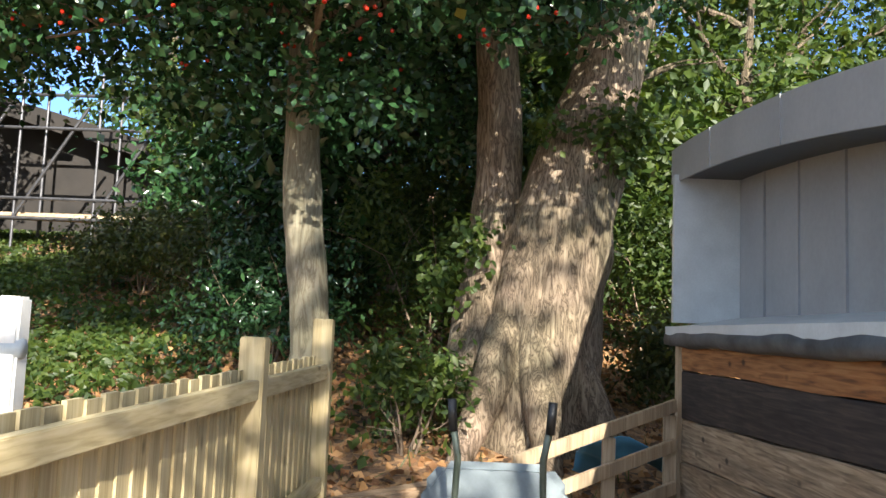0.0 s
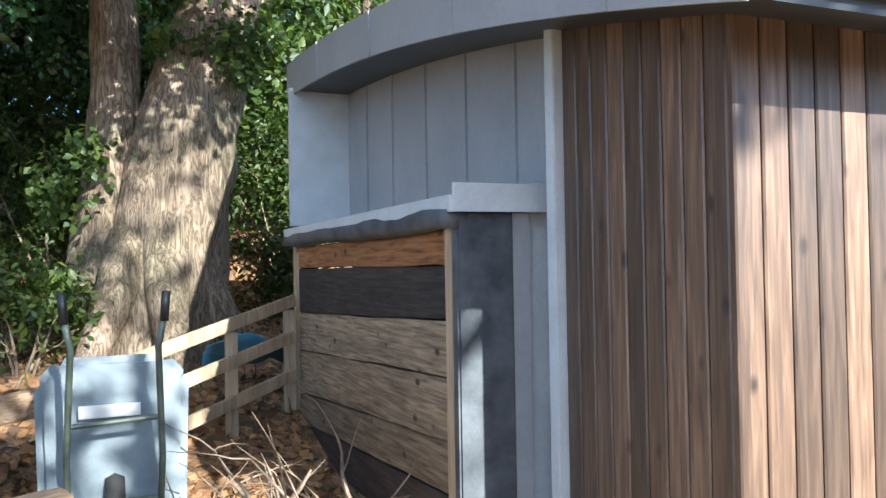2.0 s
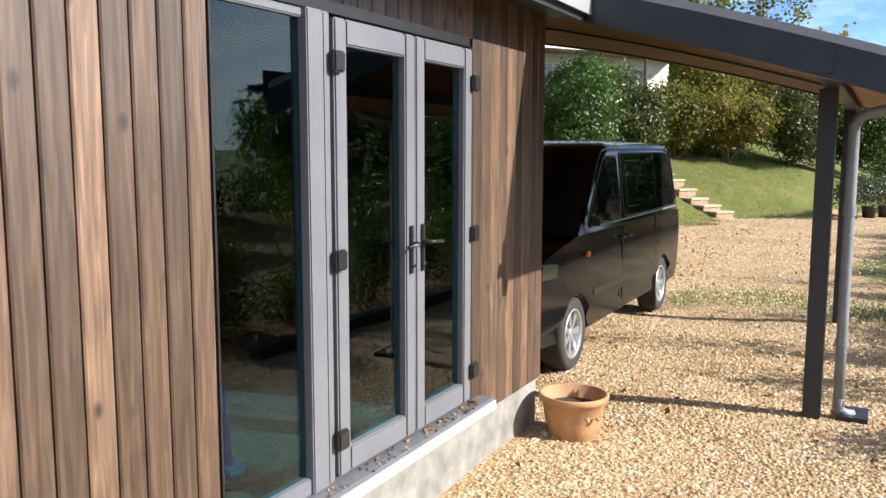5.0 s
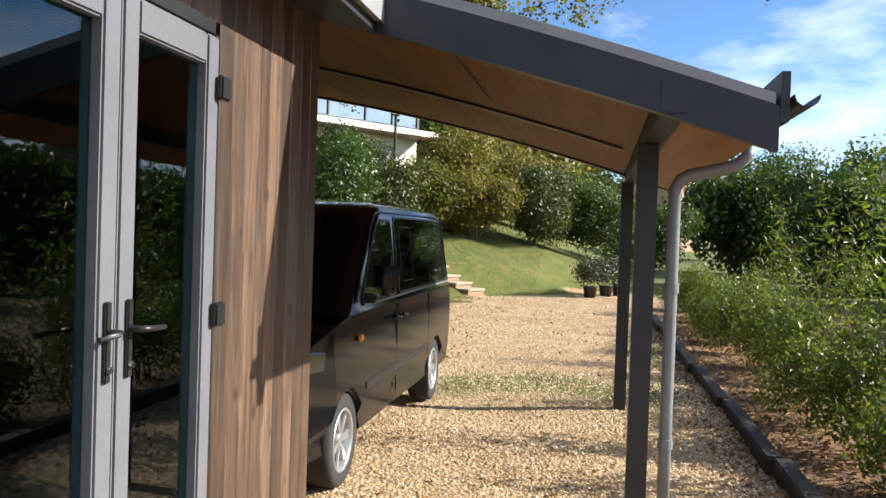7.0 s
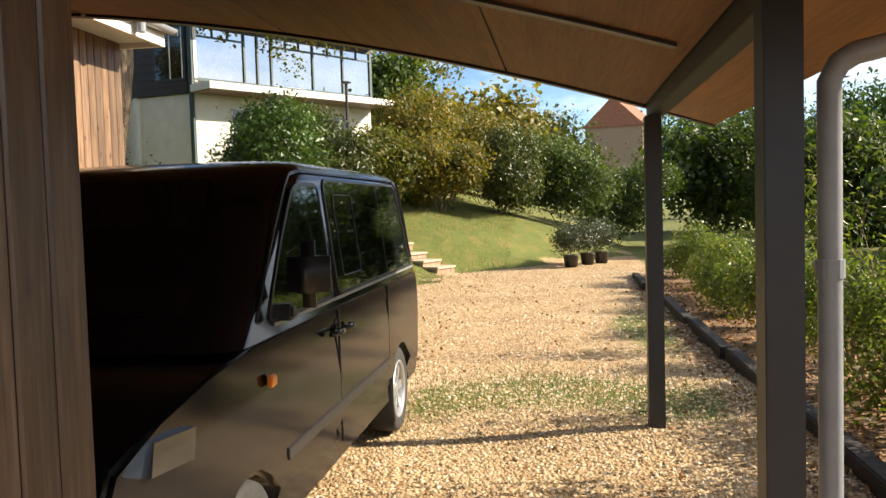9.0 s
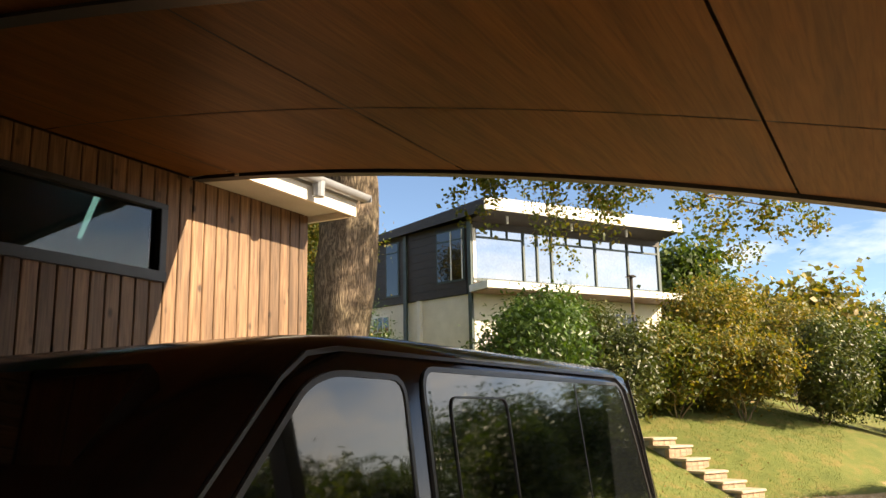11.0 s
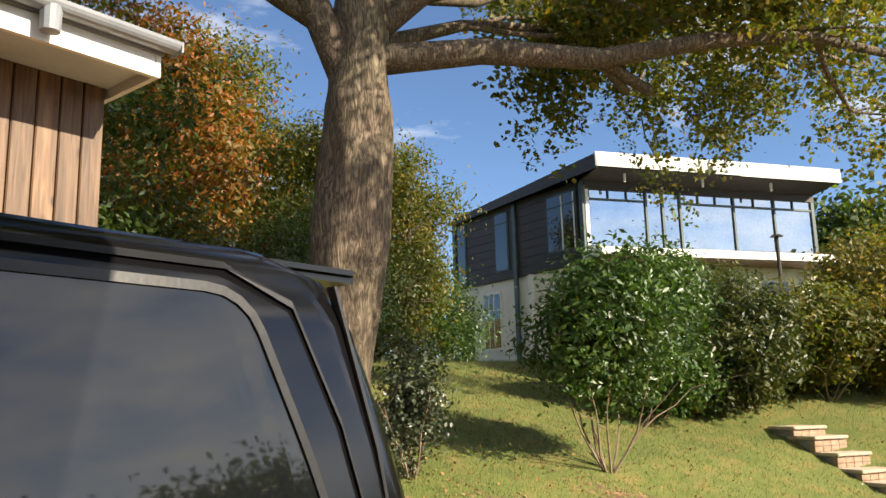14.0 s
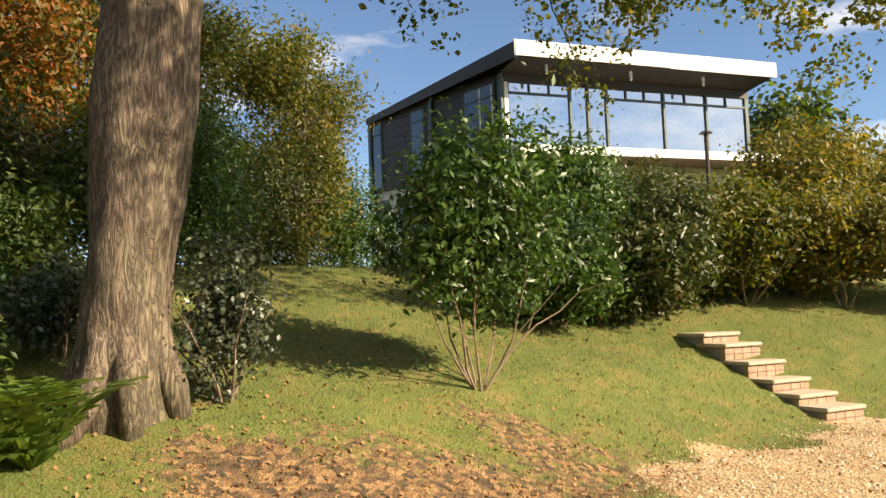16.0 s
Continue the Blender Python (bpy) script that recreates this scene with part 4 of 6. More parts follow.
FRONT_WIN = [(7.88, 1.262), (8.905, 1.262), (8.905, 1.862), (8.58, 1.866), (8.46, 1.835), (8.18, 1.58)]
SIDE_WIN = [(9.03, 1.262), (11.27, 1.262), (11.16, 1.62), (11.045, 1.895), (9.03, 1.895)]
SLIDER = [(9.18, 1.34), (9.62, 1.34), (9.62, 1.822), (9.18, 1.822)]
for far in (False, True):
    for nm, o_, rad in (("front_window", FRONT_WIN, 0.06), ("side_window", SIDE_WIN, 0.07)):
        ro = rounded(o_, rad)
        pane_ = side_pane(nm, ro, far, None, 0.005)
        side_ring("window_seal", ro, shrink(ro, -0.016), far, BLACK, 0.009, pane_, "matt black rubber window seal")
        if nm == "side_window":
            sl_ = rounded(SLIDER, 0.05)
            side_ring("slider_frame", sl_, shrink(sl_, 0.006), far, BLACK, 0.009, pane_)
            side_pane("pillar_strip", [(10.372, 1.27), (10.382, 1.27), (10.382, 1.89), (10.372, 1.89)], far, BLACK, 0.0065, pane_)
    dr = [(7.74, 1.27), (8.06, 1.58), (8.36, 1.845), (8.47, 1.91), (8.62, 1.932), (11.02, 1.936), (11.15, 1.88), (11.24, 1.68), (11.33, 1.34)]
    side_ring("drip_rail", dr + dr[::-1], [(x, z + 0.013) for x, z in dr] + [(x, z + 0.012) for x, z in dr[::-1]], far, BLACK, 0.006, van)
    side_pane("tailgate_gap", [(11.255, 1.93), (11.262, 1.93), (11.33, 1.64), (11.37, 1.31), (11.362, 1.31), (11.322, 1.64)], far, BLACK, 0.004)
    side_pane("window_trim", [(7.95, 1.226), (11.36, 1.226), (11.36, 1.242), (7.95, 1.242)], far, ALLOY, 0.008)
    ys = VY0 if not far else VY1
    for x in (8.97, 10.30):
        yb = ys + (0.004 if not far else -0.004)
        part("door_gap", box(x - 0.004, x + 0.004, min(ys - 0.002 if not far else ys - 0.01, yb), max(yb, ys + 0.01 if not far else ys + 0.002), 0.42, 1.17), BLACK, van)
    for x in (8.86, 9.10):
        o_ = -1 if not far else 1
        part("door_handle", tube([(x - 0.09, ys + o_ * 0.002, 1.06), (x - 0.06, ys + o_ * 0.035, 1.06), (x + 0.06, ys + o_ * 0.035, 1.06), (x + 0.09, ys + o_ * 0.002, 1.06)], [0.014] * 4, 8), PAINT, van, smooth=True)
    o_ = -1 if not far else 1
    mz = box(7.94, 8.10, min(ys + o_ * 0.23, ys + o_ * 0.03), max(ys + o_ * 0.23, ys + o_ * 0.03), 1.30, 1.60)
    part("wing_mirror", mz, BLACK, van, "black wing mirror", smooth=True, bevel=0.07)
    part("mirror_arm", box(7.98, 8.06, min(ys + o_ * 0.06, ys - o_ * 0.04), max(ys + o_ * 0.06, ys - o_ * 0.04), 1.245, 1.32), BLACK, van, bevel=0.015)
    part("side_lamp", box(7.82, 7.89, ys - 0.012, ys + 0.012, 0.98, 1.03), plain("amber_lens", (0.7, 0.18, 0.02), (0.8, 0.25, 0.03), 0.2), van, "amber side repeater", bevel=0.006)
    hl = box(6.90, 7.22, *((VY0 + 0.04, VY0 + 0.36) if not far else (VY1 - 0.36, VY1 - 0.04)), 0.82, 1.03)
    for v in hl.verts:
        if v.co.z > 0.9:
            v.co.x += 0.05
        if v.co.x < 7.0:
            v.co.y += 0.07 if not far else -0.07
    part("headlight", hl, CHROME, van, "clear headlight", bevel=0.05)
    part("rub_strip", box(8.02, 10.28, ys - 0.008 if not far else ys - 0.02, ys + 0.02 if not far else ys + 0.008, 0.60, 0.66), BLACK, van, bevel=0.004)
    part("rear_lamp", box(11.40, 11.545, *((VY0 + 0.015, VY0 + 0.12) if not far else (VY1 - 0.12, VY1 - 0.015)), 0.85, 1.18), plain("red_lens", (0.4, 0.02, 0.015), (0.5, 0.03, 0.02), 0.15), van, "red tail lamp", bevel=0.015)
    wheel(van, FWX, ys + (0.13 if not far else -0.13), 1 if not far else -1)
    wheel(van, RWX, ys + (0.13 if not far else -0.13), 1 if not far else -1)
    for cx in (FWX, RWX):
        part("arch_liner", box(cx - 0.42, cx + 0.42, *((VY0 + 0.26, VY0 + 0.30) if not far else (VY1 - 0.30, VY1 - 0.26)), 0.25, 0.72), BLACK, van)
wb = bmesh.new()
v4 = [wb.verts.new(q) for q in ((7.66, 2.08, 1.29), (7.66, 3.46, 1.29), (8.33, 3.28, 1.87), (8.33, 2.26, 1.87))]
wb.faces.new(v4)
r_ = bmesh.ops.extrude_face_region(wb, geom=wb.faces[:])
for v in r_["geom"]:
    if isinstance(v, bmesh.types.BMVert):
        v.co += Vector((-0.035, 0, 0.03))
bmesh.ops.recalc_face_normals(wb, faces=wb.faces)
part("windscreen", wb, CARGLASS, van)
part("spoiler", box(11.14, 11.43, VY0 + 0.20, VY1 - 0.20, 1.962, 1.99), PAINT, van, bevel=0.015)
part("grille", box(6.735, 6.79, 2.25, 3.29, 0.74, 0.93), BLACK, van, bevel=0.01)
part("number_plate", box(6.735, 6.765, 2.5, 3.03, 0.45, 0.56), WHITEPAINT, van)


# ---- the white and dark house on the hill ----
HA, HB, HC = Vector((32.6, 13.3, 0)), Vector((39.9, 8.55, 0)), Vector((34.5, 20.0, 0))
HU = (HB - HA).normalized()
HW = (HC - HA).normalized()
HOUT = Vector((HU.y, -HU.x, 0))            # outward from the glazed front
HSIDE = Vector((-HW.y, HW.x, 0))           # outward from the dark side
if HSIDE.x > 0:
    HSIDE = -HSIDE
if HOUT.y > 0:
    HOUT = -HOUT
FL, FW = (HB - HA).length, (HC - HA).length
Z0, Z1, ZG0, ZG1 = 3.1, 5.95, 6.5, 8.3
house = thing("house", "modern house with white lower walls and dark upper storey", "house")


def hp(u, w, z, out=0.0, side=0.0):
    q = HA + HU * u + HW * w + HOUT * out + HSIDE * side
    return Vector((q.x, q.y, z))


def front(name, u0, u1, z0, z1, d0, d1, mat, parent=house, label="", bevel=0.0):
    return part(name, prism([hp(u0, 0, z0, d0), hp(u1, 0, z0, d0), hp(u1, 0, z1, d0), hp(u0, 0, z1, d0)], HOUT * (d1 - d0)), mat, parent, label, bevel=bevel)


def flank(name, w0, w1, z0, z1, d0, d1, mat, parent=house, label="", bevel=0.0):
    return part(name, prism([hp(0, w0, z0, 0, d0), hp(0, w1, z0, 0, d0), hp(0, w1, z1, 0, d0), hp(0, w0, z1, 0, d0)], HSIDE * (d1 - d0)), mat, parent, label, bevel=bevel)


def block(name, u0, u1, w0, w1, z0, z1, mat, label="", parent=house):
    return part(name, prism([hp(u0, w0, z0), hp(u1, w0, z0), hp(u1, w1, z0), hp(u0, w1, z0)], (0, 0, z1 - z0)), mat, parent, label)


block("lower_wall", 0.05, FL - 0.05, 0.05, FW - 0.05, 1.5, Z1, RENDERWALL, "cream rendered lower wall")
block("upper_floor", 0.0, FL, 0.0, FW, Z1 + 0.002, Z1 + 0.45, DARKBOARD)
block("back_room", 0.2, FL - 0.2, 3.2, FW - 0.1, Z1 + 0.45, ZG1 + 0.2, RENDERWALL)
# dark clad flank with recessed windows
flank("flank_wall", 0.25, FW, Z1 + 0.45, ZG1 + 0.15, -0.15, 0.0, DARKBOARD, label="dark stained upper side wall")
for k in range(9):
    z = Z1 + 0.02 + k * 0.29
    flank("board", 0.3, FW, z, z + 0.278, 0.003, 0.03, DARKBOARD)
for w in (0.0, 3.3, FW - 0.15):
    flank("green_post", w, w + 0.16, 1.6, ZG1 + 0.2, 0.031, 0.12, GREENPAINT, label="dark green frame post")


def flank_window(w0, w1, z0, z1, bars):
    wd = flank("window", w0, w1, z0, z1, 0.032, 0.06, GREENPAINT)
    flank("pane", w0 + 0.06, w1 - 0.06, z0 + 0.06, z1 - 0.06, 0.061, 0.07, CARGLASS, wd)
    for b in bars:
        flank("bar", b - 0.025, b + 0.025, z0 + 0.06, z1 - 0.06, 0.071, 0.09, WHITEPAINT, wd)
    flank("bar", w0 + 0.06, w1 - 0.06, z1 - 0.42, z1 - 0.37, 0.071, 0.09, GREENPAINT, wd)


flank_window(0.35, 1.75, Z1 + 0.5, ZG1 + 0.05, [0.45, 1.0])
flank_window(3.75, 4.5, Z1 + 0.3, ZG1 + 0.05, [])
flank_window(FW - 0.75, FW - 0.2, Z1 + 0.1, ZG1 + 0.05, [])
lw = flank("window", 4.35, 5.35, Z0 + 0.45, Z1 - 0.35, -0.049, 0.0, WHITEPAINT, label="white casement window")
for a, b in ((4.42, 4.72), (4.79, 5.0), (5.07, 5.28)):
    for z0, z1 in ((Z0 + 0.55, Z1 - 1.0), (Z1 - 0.95, Z1 - 0.42)):
        flank("pane", a, b, z0, z1, 0.001, 0.01, CARGLASS, lw)
flank("dark_door", FW - 1.0, FW - 0.2, 1.5, Z1 - 0.3, -0.049, -0.01, BLACK)
flank("wall_buttress", 2.6, 2.75, 1.5, Z1, -0.04, 0.1, WHITEPAINT)
# glazed front
front("corner_post", 0.0, 0.12, Z1 + 0.4, ZG1 + 0.1, -0.1, 0.02, WHITEPAINT)
front("corner_post", FL - 0.1, FL, Z1 + 0.4, ZG1 + 0.1, -0.1, 0.02, GREENPAINT)
front("head", 0.0, FL, ZG1 - 0.03, ZG1 + 0.25, -0.12, 0.03, DARKBOARD)
front("sill_rail", 0.0, FL, Z1 + 0.44, ZG0 - 0.02, -0.1, 0.03, GREENPAINT)
cuts = [0.12, 2.15, 2.75, 3.4, 5.45, 7.05, FL - 0.1]
for i, (a, b) in enumerate(zip(cuts, cuts[1:])):
    wdw = front("window", b - 0.035, b + 0.035, ZG0 - 0.02, ZG1 - 0.03, -0.08, 0.03, GREENPAINT)
    tall = i in (1, 2)
    zt = ZG1 - 0.03 if tall else ZG1 - 0.36
    front("pane", a + 0.035, b - 0.035, ZG0, zt, -0.04, -0.03, CLEARGLASS, wdw)
    if not tall:
        front("transom", a + 0.035, b - 0.035, zt, zt + 0.06, -0.07, 0.02, GREENPAINT, wdw)
        k = 3 if b - a > 1.8 else 2
        for j in range(k):
            ua, ub_ = a + 0.035 + (b - a - 0.07) * j / k, a + 0.035 + (b - a - 0.07) * (j + 1) / k
            front("top_light", ua + 0.02, ub_ - 0.02, zt + 0.06, ZG1 - 0.03, -0.04, -0.03, CLEARGLASS, wdw)
            if j:
                front("bar", ua - 0.02, ua + 0.02, zt + 0.06, ZG1 - 0.03, -0.06, 0.02, GREENPAINT, wdw)
for u in (5.7, 7.2, 8.2):
    cb = bmesh.new()
    n = 14
    pts = [hp(u + 0.5 * k / n, 0, 0, -0.35 - 0.05 * math.sin(k * 2.4)) for k in range(n + 1)]
    for a, b in zip(pts, pts[1:]):
        cb.faces.new([cb.verts.new((q.x, q.y, z)) for q, z in ((a, ZG0), (b, ZG0), (b, ZG1), (a, ZG1))])
    part("curtain", cb, WHITEPAINT, house, "pale hanging curtain")
# balcony ledge and roof
front("ledge", -0.2, FL + 0.1, Z1 + 0.02, Z1 + 0.26, 0.031, 1.25, WHITEPAINT, label="white edged balcony slab")
front("ledge_soffit", -0.15, FL + 0.05, Z1 - 0.02, Z1 + 0.018, 0.04, 1.2, CLAD_WARM)
for u in (1.5, 4.0, 6.2):
    lowf = front("window", u, u + 1.2, Z0 + 0.6, Z1 - 0.4, -0.04, 0.0, WHITEPAINT)
    front("pane", u + 0.08, u + 0.56, Z0 + 0.7, Z1 - 0.48, 0.001, 0.01, CARGLASS, lowf)
    front("pane", u + 0.64, u + 1.12, Z0 + 0.7, Z1 - 0.48, 0.001, 0.01, CARGLASS, lowf)
roof = part("roof", prism([hp(-0.15, 0, 8.95, 1.15), hp(FL + 0.1, 0, 8.95, 1.15), hp(FL + 0.1, FW, 8.50), hp(-0.12, FW + 0.1, 8.50)], (0, 0, 0.12)), DARKBOARD, house, "flat roof with deep front overhang")
part("soffit", prism([hp(-0.1, 0, 8.66, 1.1), hp(FL + 0.05, 0, 8.66, 1.1), hp(FL + 0.05, 0.1, 8.50), hp(-0.1, 0.1, 8.50)], (0, 0, 0.05)), DARKBOARD, roof)
front("fascia", -0.2, 4.9, 8.68, 9.12, 1.15, 1.2, WHITEPAINT, roof, "white front fascia")
front("fascia", 4.905, FL + 0.15, 8.66, 9.12, 1.15, 1.2, WHITEPAINT, roof, "white front fascia")
part("side_fascia", prism([hp(0, 0, 8.62, 1.15, 0.16), hp(0, FW, 8.40, 0, 0.16), hp(0, FW, 8.62, 0, 0.16), hp(0, 0, 9.08, 1.15, 0.16)], HSIDE * 0.03), DARKBOARD, roof)
for u in (1.0, 3.8, 6.4):
    part("bracket", tube([hp(u, 0, 8.62, 0.75), hp(u, 0, 8.35, 0.75)], [0.05, 0.04], 8), WHITEPAINT, house)
part("flue", tube([hp(5.2, 0, 4.2, 2.2), hp(5.2, 0, 6.5, 2.2)], [0.06, 0.06], 10), DARKBOARD, house)
part("flue_cap", tube([hp(5.2, 0, 6.5, 2.2), hp(5.2, 0, 6.56, 2.2)], [0.2, 0.12], 10), DARKBOARD, house)


def far_house(name, at, yaw, w, d, h, rise, wall_mat, roof_mat, label):
    """A pitched-roof house seen over the bushes."""
    hs = thing(name, label, "house", at)
    hs.rotation_euler = (0, 0, radians(yaw))
    wl = part("wall", box(-w / 2, w / 2, -d / 2, d / 2, -at[2] - 0.5, h), wall_mat, hs)
    part("roof", prism([(-w / 2 - 0.3, -d / 2 - 0.4, h - 0.1), (-w / 2 - 0.3, 0, h + rise), (-w / 2 - 0.3, d / 2 + 0.4, h - 0.1)], (w + 0.6, 0, 0)), roof_mat, hs)
    ch = part("chimney", box(-0.4, 0.4, -0.35, 0.35, h + rise * 0.5, h + rise + 1.0), BRICK, hs)
    for k in (-0.2, 0.2):
        part("chimney_pot", tube([(k, 0, h + rise + 1.0), (k, 0, h + rise + 1.35)], [0.12, 0.1], 10), TERRACOTTA, ch)
    for x in (-w / 4, w / 4):
        wi = part("window", box(x - 0.6, x + 0.6, -d / 2 - 0.05, -d / 2 - 0.002, h - 1.7, h - 0.5), WHITEPAINT, hs)
        part("pane", box(x - 0.5, x + 0.5, -d / 2 - 0.06, -d / 2 - 0.051, h - 1.6, h - 0.6), CARGLASS, wi)
    return hs


far_house("bungalow", (58, 10.0, 4.4), -25, 16, 7, 2.5, 1.9, RENDERWALL, ROOFTILE, "low bungalow with brown tiled roof behind bushes")
far_house("brick_house", (125, -8.2, 7.6), -20, 9, 8, 4.2, 4.0, BRICK, REDTILE, "distant brick house with red tiled roof")


# ---- trees and shrubs ----
def crown_tree(name, label, at, height, spread, mat, n, seed, size=0.16, bark_mat=TWIG, trunk_r=0.18, low=0.35, shape="oval", clump=0.28, category="tree"):
    """A broad tree: trunk, limbs and a crown of leaf clumps in uneven masses."""
    rng = random.Random(seed)
    x, y = at
    z = gz(x, y)
    tr = thing(name, label, category, (x, y, z))
    bm = bmesh.new()
    top = Vector((rng.uniform(-0.4, 0.4), rng.uniform(-0.4, 0.4), height * 0.75))
    pts = [Vector((0, 0, -0.3)), Vector((0, 0, 0.2)), top * 0.35 + Vector((rng.uniform(-0.15, 0.15), 0, 0)), top * 0.7, top]
    tube(pts, [trunk_r * 1.5, trunk_r * 1.1, trunk_r * 0.85, trunk_r * 0.5, trunk_r * 0.15], 10, bm)
    for k in range(7):
        a = rng.uniform(0, 6.28)
        s_ = pts[2].lerp(pts[4], rng.uniform(0, 0.8))
        limb(bm, s_, (math.cos(a), math.sin(a), 0.6), spread * 0.75, trunk_r * 0.4, 1, rng, 0, None, 0.6, 2)
    part("trunk", bm, bark_mat, tr)
    blobs = []
    for k in range(16):
        a, rr = rng.uniform(0, 6.28), spread * rng.uniform(0.15, 0.8)
        zz = height * rng.uniform(low, 0.92)
        f = 1 - 0.5 * abs(zz / height - 0.55)
        s_ = spread * rng.uniform(0.28, 0.48)
        blobs.append((rr * math.cos(a) * f, rr * math.sin(a) * f, zz, s_, s_, s_ * rng.uniform(0.6, 0.95)))
    pts_, d_ = blob_points(blobs, n, seed, clump, 16, 0.35)
    leaves("crown", pts_, size, mat, tr, shape, seed, d_)
    return tr


def bush(name, label, at, rx, ry, h, mat, n, seed, size=0.08, stems=6, shape="oval", clump=0.1, low=0.05, category="shrub"):
    rng = random.Random(seed)
    x, y = at
    b_ = thing(name, label, category, (x, y, gz(x, y)))
    bm = bmesh.new()
    for k in range(stems):
        a = 6.28 * k / stems + rng.uniform(-0.3, 0.3)
        limb(bm, (0.06 * math.cos(a), 0.06 * math.sin(a), -0.05), (0.45 * math.cos(a) * rx, 0.45 * math.sin(a) * ry, 1.0), h * 0.6, 0.018, 1, rng, 0, None, 0.5, 2)
    part("stem", bm, TWIG, b_)
    blobs = []
    for k in range(11):
        a, rr = rng.uniform(0, 6.28), rng.uniform(0.1, 0.72)
        zz = h * rng.uniform(low + 0.22, 0.84)
        s_ = rng.uniform(0.34, 0.52)
        blobs.append((rr * rx * math.cos(a), rr * ry * math.sin(a), zz, s_ * rx, s_ * ry, s_ * h * 0.55))
    pts_, d_ = blob_points(blobs, n, seed, clump, 14, 0.45)
    pts_[:, 2] = np.maximum(pts_[:, 2], 0.02)
    leaves("foliage", pts_, size, mat, b_, shape, seed, d_)
    return b_


# big oak on the lawn
oak = thing("oak_tree", "tall mature oak with furrowed bark and long leafy limbs", "tree", (17.0, 8.0, 0))
ob_ = bmesh.new()
oz = gz(17.0, 8.0)
ctrl = [(-0.05, -0.05, oz - 0.4, 0.50), (-0.02, 0, oz + 0.15, 0.43), (0, 0, oz + 0.7, 0.39), (0.10, -0.06, oz + 1.6, 0.40), (0.30, -0.20, oz + 2.8, 0.455), (0.42, -0.28, oz + 3.8, 0.45), (0.48, -0.33, oz + 4.7, 0.40), (0.55, -0.4, oz + 6.0, 0.33), (0.6, -0.3, oz + 7.5, 0.24), (0.8, -0.1, oz + 9.0, 0.12)]
cz = np.array(ctrl)
tt = np.linspace(0, len(ctrl) - 1, 46)
pp = np.stack([np.interp(tt, range(len(ctrl)), cz[:, k]) for k in range(4)], 1)
pp[:, 0] *= 0.5
pp[:, 1] *= 0.5
tube([q[:3] for q in pp], [q[3] for q in pp], 44, ob_, True, 0.17, 5.0)
for a, ln in ((195, 0.8), (240, 0.58), (300, 0.52), (20, 0.55), (100, 0.7), (150, 0.75)):
    d = Vector((math.cos(radians(a)), math.sin(radians(a)), 0))
    base = Vector((0, 0, 0))
    tips_ = [base + d * 0.20 + Vector((0, 0, oz + 1.1)), base + d * 0.30 + Vector((0, 0, oz + 0.5)), base + d * 0.45 + Vector((0, 0, oz + 0.18)), base + d * ln]
    tips_[-1].z = gz(17 + tips_[-1].x, 8 + tips_[-1].y) - 0.06
    tube(tips_, [0.14, 0.16, 0.14, 0.09], 12, ob_, True, 0.15, a)
part("trunk", ob_, OAKBARK, oak, smooth=True)
orng = random.Random(11)
lb, tips = bmesh.new(), []
main = [((0.22, -0.15, oz + 4.6), (-0.45, 0.2, 0.9), 5.0, 0.24), ((0.25, -0.17, oz + 5.1), (0.75, -0.62, 0.32), 8.0, 0.21), ((0.5, -0.35, oz + 5.6), (0.35, -0.9, 0.7), 5.0, 0.15),
        ((0.55, -0.4, oz + 6.2), (0.95, 0.1, 0.5), 6.5, 0.17), ((0.55, -0.4, oz + 6.5), (-0.5, -0.7, 0.6), 4.5, 0.14), ((0.55, -0.3, oz + 7.2), (0.2, 0.7, 0.8), 5.0, 0.14), ((0.25, -0.15, oz + 5.3), (0.85, -0.2, 0.5), 4.5, 0.12), ((0.55, -0.3, oz + 5.9), (0.8, -0.6, 0.5), 5.5, 0.12),
        ((0.5, -0.4, oz + 6.3), (-0.1, -1.0, 0.5), 6.0, 0.14), ((0.5, -0.4, oz + 7.0), (-0.7, -0.75, 0.5), 5.5, 0.12), ((0.3, 0.0, oz + 5.4), (-0.8, 0.5, 0.45), 5.0, 0.14)]
for s_, d, ln, r_ in main:
    limb(lb, s_, d, ln, r_, 2, orng, -0.02, tips, 0.5, 4)
bmesh.ops.delete(lb, geom=[v for v in lb.verts if v.co.z < oz + 4.9 and v.co.xy.length > 2.0], context="VERTS")
part("limb", lb, OAKBARK, oak, smooth=True)
tips = np.array([tuple(q) for q in tips])
prng = np.random.default_rng(5)
pk = tips[prng.integers(0, len(tips), 9000)] + prng.normal(0, 0.32, (9000, 3)) - np.array([0, 0, 0.12])
pk = pk[(pk[:, 2] + 0.0) > oz + 4.25]
op = np.repeat(pk, 16, 0) + prng.normal(0, 0.11, (len(pk) * 16, 3))
leaves("crown", op, 0.105, OAKLEAF, oak, "wide", 6, None)

# twin-stemmed oak behind the wheelbarrow
old = thing("old_oak_tree", "massive old twin-stemmed oak with deeply ridged bark", "tree", (0.6, 7.3, 0))
bm = bmesh.new()
zb = gz(0.6, 7.3)


def stem(ctrl, bm, sides, wob, seed, n=40):
    c_ = np.array(ctrl)
    t_ = np.linspace(0, len(ctrl) - 1, n)
    q = np.stack([np.interp(t_, range(len(ctrl)), c_[:, k]) for k in range(4)], 1)
    tube([k[:3] for k in q], [k[3] for k in q], sides, bm, True, wob, seed)


